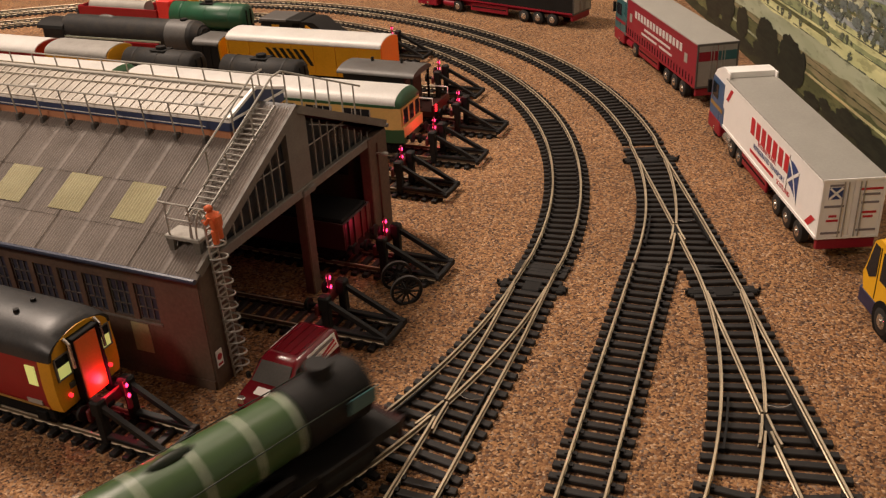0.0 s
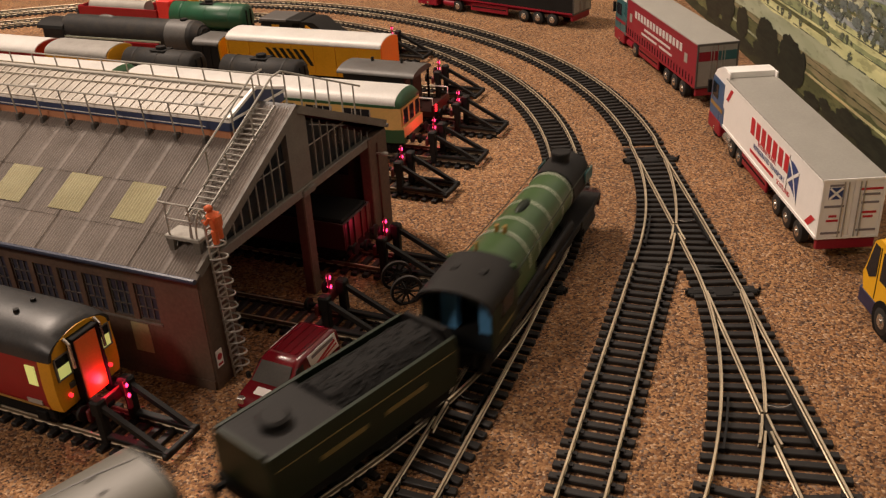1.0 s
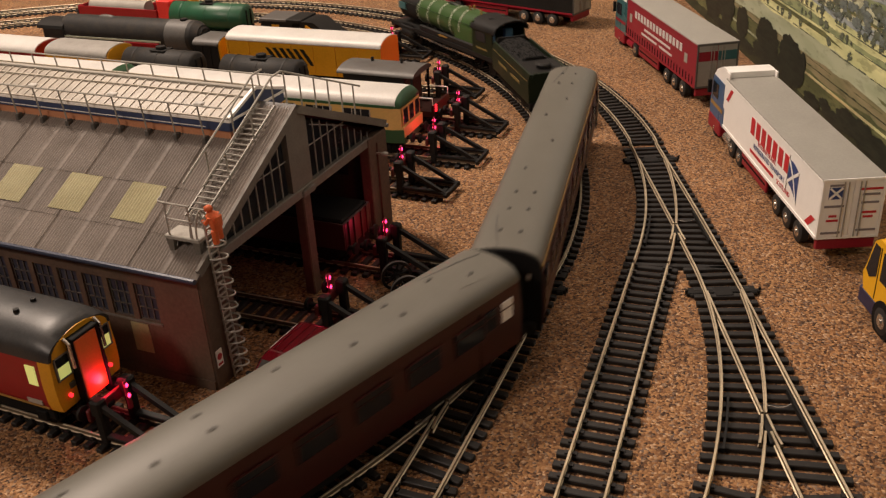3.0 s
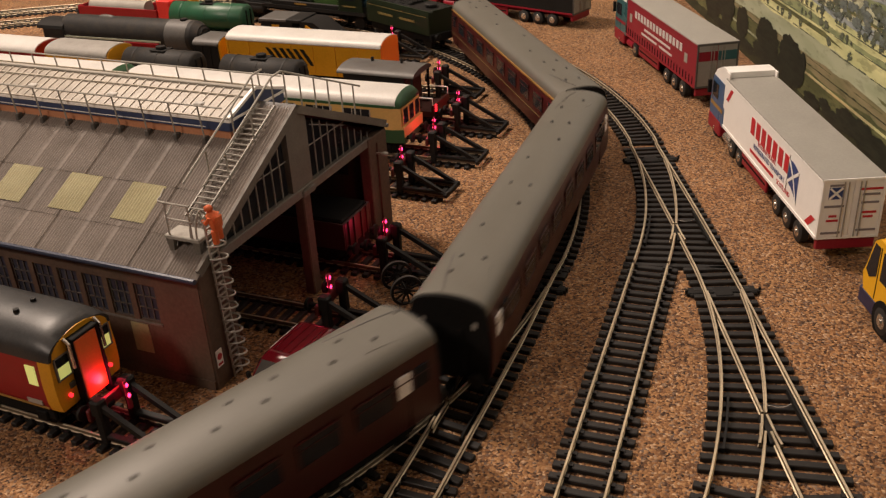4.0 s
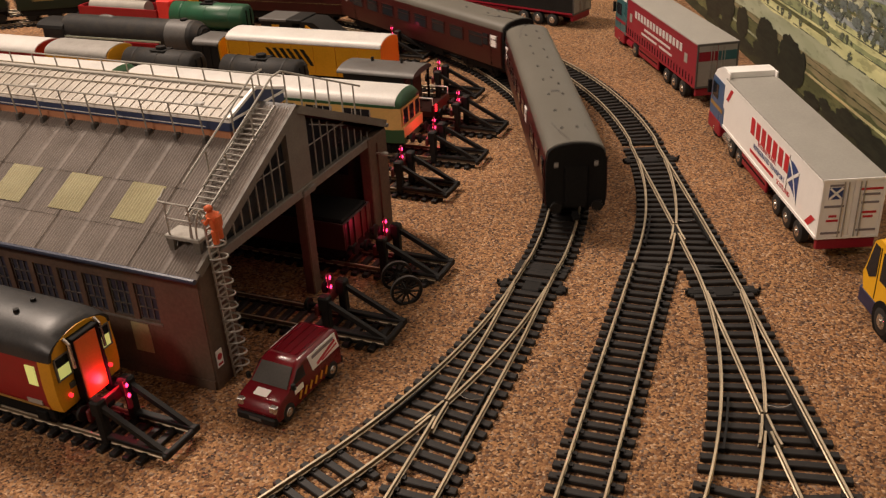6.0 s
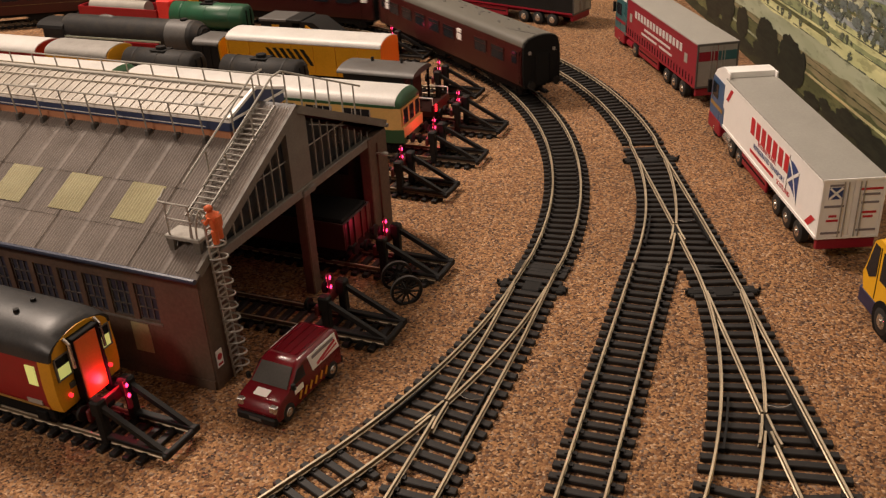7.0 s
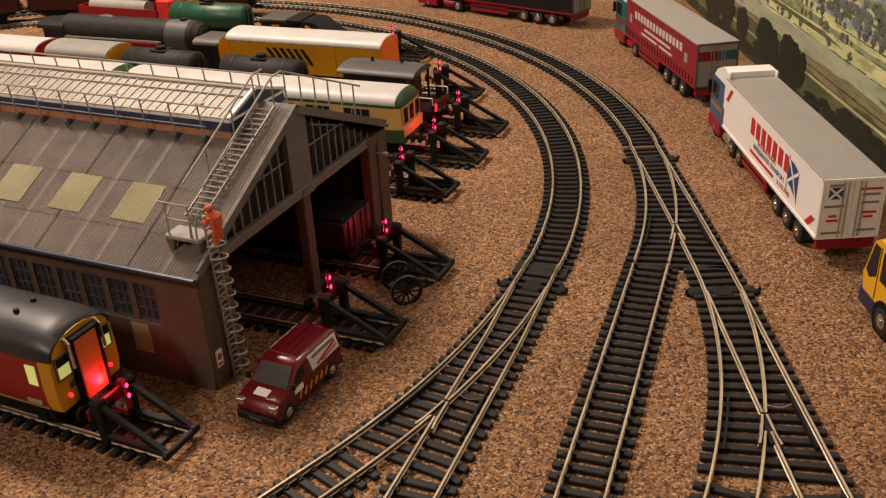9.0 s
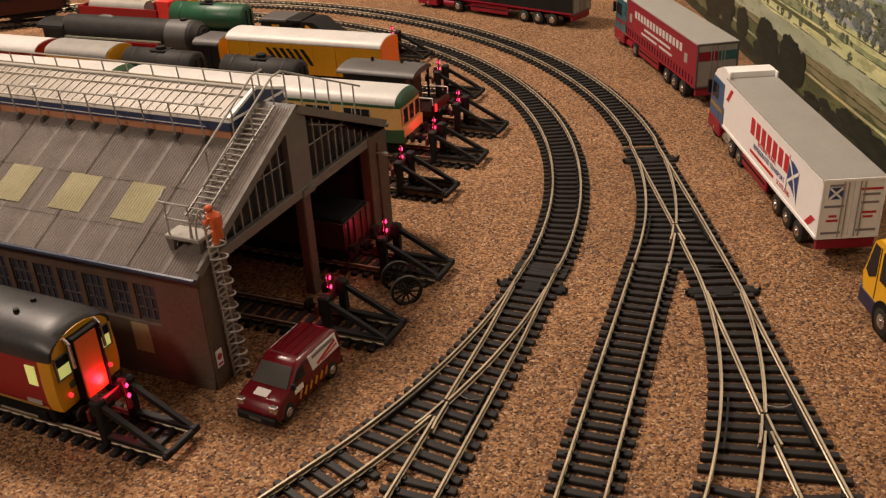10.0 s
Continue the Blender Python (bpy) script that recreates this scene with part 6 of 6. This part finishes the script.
M_PRINT = {k: printed("print_" + k, a, b, sc) for k, a, b, sc in (
    ("hedge", (0.042, 0.050, 0.026), (0.018, 0.022, 0.013), 60), ("olive", (0.135, 0.145, 0.062), (0.06, 0.070, 0.032), 40), ("brown", (0.26, 0.22, 0.125), (0.16, 0.165, 0.08), 30),
    ("grey_green", (0.42, 0.45, 0.31), (0.31, 0.35, 0.22), 20), ("bright", (0.68, 0.66, 0.34), (0.46, 0.49, 0.24), 30), ("green", (0.30, 0.34, 0.17), (0.16, 0.20, 0.11), 40),
    ("pale", (0.60, 0.60, 0.42), (0.40, 0.43, 0.28), 30), ("far", (0.34, 0.38, 0.38), (0.20, 0.24, 0.25), 40), ("hill", (0.36, 0.41, 0.46), (0.23, 0.28, 0.32), 30),
    ("sky", (0.60, 0.64, 0.66), (0.50, 0.54, 0.58), 8), ("tree", (0.024, 0.029, 0.019), (0.010, 0.012, 0.009), 90), ("far_tree", (0.115, 0.135, 0.092), (0.065, 0.080, 0.060), 90), ("wood", (0.15, 0.18, 0.165), (0.085, 0.105, 0.10), 90), ("ochre", (0.52, 0.40, 0.20), (0.42, 0.38, 0.22), 40))}
backdrop = solid("backdrop", Shape().box(270.8, 273, -300, 1500, 0, 420), M_PRINT["sky"], "printed countryside scene with fields, hedges and hills", "backdrop", "structure")
r = random.Random(11)


def band(z0, z1, key, depth, wob, name):
    """A printed strip with wavy upper edge, standing a hair proud of the sheet."""
    ys = list(np.arange(-300, 1501, 12.5))
    ph, v, f = r.uniform(0, 6), [], []
    for y in ys:
        w = wob * (math.sin(y * 0.011 + ph) + 0.5 * math.sin(y * 0.031 + 2 * ph) + 0.25 * math.sin(y * 0.13 + ph) + 0.3 * r.uniform(-1, 1))
        v += [(270.8 - depth, y, z0), (270.8 - depth, y, z1 + w)]
    for i in range(len(ys) - 1):
        f.append((2 * i, 2 * i + 1, 2 * i + 3, 2 * i + 2))
    part(name, Shape().add(v, f), M_PRINT[key], backdrop)


for i, (z0, z1, key, wob) in enumerate(((0, 180, "hill", 14), (0, 128, "far", 7), (0, 102, "green", 4), (0, 90, "pale", 4), (0, 80, "far", 3), (0, 76, "bright", 2), (0, 68, "green", 1.5), (0, 64, "bright", 1.2), (0, 54, "grey_green", 2), (0, 38, "brown", 2), (0, 31, "olive", 2.5), (0, 9, "hedge", 2))):
    band(z0, z1, key, 0.05 + i * 0.04, wob, "printed_field")


def printed_patch(y, z, w, h, lean, key, depth):
    v = [(270.8 - depth, y + a * w / 2 + b * lean + r.uniform(-0.08, 0.08) * w, z + b * h / 2 + r.uniform(-0.15, 0.15) * h) for a, b in ((-1, -1), (-0.2, -1.1), (1, -1), (1, 1), (0.1, 0.9), (-1, 1))]
    part("printed_patch", Shape().add(v, [(0, 1, 2, 3, 4, 5)]), M_PRINT[key], backdrop)


def printed_tree(y, z, ry, rz, key, depth, clumps=26):
    """A crown of many small ragged leaf clumps, denser towards the middle, in one flat print."""
    sh = Shape()
    for c in range(clumps):
        a, q = r.uniform(0, 2 * math.pi), math.sqrt(r.random())
        cy, cz = y + ry * 0.8 * q * math.cos(a), z + rz * 0.8 * q * math.sin(a)
        k = r.uniform(0.22, 0.42) * (1.25 - 0.5 * q)
        n, ph, lift = 11, r.uniform(0, 6), depth + 0.0004 * c
        v = []
        for t in range(n):
            b = 2 * math.pi * t / n
            w = k * (1 + 0.2 * math.sin(3 * b + ph) + r.uniform(-0.14, 0.14))
            v.append((270.8 - lift, cy + ry * w * math.cos(b), cz + rz * w * math.sin(b)))
        sh.add(v, [tuple(range(n))])
    part("printed_tree", sh, M_PRINT[key], backdrop)


def hedge_line(z, height, key, depth, y0=420.0, y1=1050.0, gaps=0.15):
    """A thin ragged hedge along a field's edge, broken here and there."""
    sh, y = Shape(), y0
    while y < y1:
        w = r.uniform(4, 16)
        if r.random() > gaps:
            h = height * r.uniform(0.5, 1.3)
            k = max(3, int(w / 2))
            low = [(270.8 - depth, y + w * t / k, z + r.uniform(-0.15, 0.1)) for t in range(k + 1)]
            top = [(270.8 - depth, y + w * t / k, z + h * (0.5 + 0.6 * r.random())) for t in range(k, -1, -1)]
            sh.add(low + top, [tuple(range(2 * k + 2))])
        y += w * r.uniform(0.9, 1.1)
    part("printed_hedge", sh, M_PRINT[key], backdrop)


for k in range(16):
    printed_patch(r.uniform(400, 1000), r.choice((22, 26, 44, 48, 58, 60, 70, 84)), r.uniform(70, 170), r.uniform(1.2, 2.6), r.uniform(-12, 12), r.choice(("olive", "green", "pale", "bright", "grey_green", "ochre")), 0.585 + k * 0.0015)
for i, (z, h, key) in enumerate(((32.8, 0.9, "hedge"), (37.5, 0.5, "olive"), (52.8, 0.9, "far_tree"), (63.0, 0.8, "far_tree"), (70.5, 0.9, "far_tree"), (78.0, 1.2, "far_tree"), (88.0, 1.4, "far_tree"))):
    hedge_line(z, h, key, 0.62 + 0.004 * i, gaps=0.08 if i == 0 else 0.25)
# rows of hedgerow trees, smaller and denser with distance
for i, (z, step, w, h) in enumerate(((54.5, 15.0, 3.4, 3.2), (64.5, 13.0, 3.2, 2.8), (72.0, 8.0, 3.4, 2.6), (79.0, 8.0, 4.2, 2.6), (85.0, 9.0, 5.0, 2.8), (92.0, 11.0, 6.0, 2.8), (100.0, 13.0, 8.0, 3.0))):
    y = 430.0
    while y < 900:
        if r.random() > 0.22:
            k = r.uniform(0.65, 1.35)
            printed_tree(y, z + h * k * 0.7, w * k * r.uniform(0.8, 1.2), h * k, "far_tree" if i < 4 else "wood", 0.66 + 0.02 * i, 14)
        y += step * r.uniform(0.5, 1.6)
# the wood on the far slope
for k in range(34):
    printed_tree(r.uniform(490, 625), r.uniform(76, 96), r.uniform(5, 10), r.uniform(2.5, 4.5), r.choice(("wood", "wood", "far_tree")), 0.81, 16)
# big dark trees and bushes in the foreground
for i, (y, z, ry, rz) in enumerate(((742, 27, 27, 16), (742, 15, 30, 10), (688, 30, 24, 15), (690, 17, 30, 11), (667, 25, 10, 14), (806, 25, 17, 14), (852, 29, 24, 18), (895, 26, 26, 20), (845, 9, 60, 5), (790, 9, 26, 5), (640, 11, 16, 5), (616, 15, 10, 5), (580, 16, 18, 8), (556, 16, 18, 9), (530, 13, 24, 10), (600, 11, 18, 5), (500, 13, 24, 10))):
    printed_tree(y, z, ry, rz, "tree", 0.86 + 0.016 * i, 60)

# ---- the train ----
def train_path():
    back = bend(A_TOE, HEAD, -1, 432, 25)
    tail = back[-1] + (back[-1] - back[-2]).normalized() * 1100
    pts = [tail] + back[::-1] + arc(CENTRE, R_IN, -20.5, 200)
    return pts, lengths(back)[-1] + 1100


PATH, ZERO = train_path()
PATH_LEN = lengths(PATH)
SPEED = 218.5


def ride(ahead, half_base, t):
    """The pose of a vehicle whose middle runs so far ahead of the last coach's rear."""
    s = ZERO - 222.0 + (t - 4.8) * SPEED + ahead
    a, _ = point_at(PATH, PATH_LEN, s - half_base)
    b, _ = point_at(PATH, PATH_LEN, s + half_base)
    c = (a + b) / 2
    d = b - a
    return mm(c.x, c.y, RAIL_TOP, math.degrees(math.atan2(d.y, d.x)))


TRAIN = (
    (engine(mm(0, 0)), 1024.0, 48.0),
    (tender(mm(0, 0)), 878.0, 34.0),
    (coach(mm(0, 0), "maroon coach with grey roof and yellow cantrail line", "lined", "express train"), 667.0, 90.0),
    (coach(mm(0, 0), "maroon coach with grey roof and frosted end windows", "plain", "express train"), 402.0, 90.0),
    (coach(mm(0, 0), "maroon last coach with grey roof and black end", "last", "express train"), 131.0, 90.0),
)


def motions():
    for ob, ahead, base in TRAIN:
        walk(ob, [(k * 0.1, ride(ahead, base, k * 0.1)) for k in range(101)])


motions()
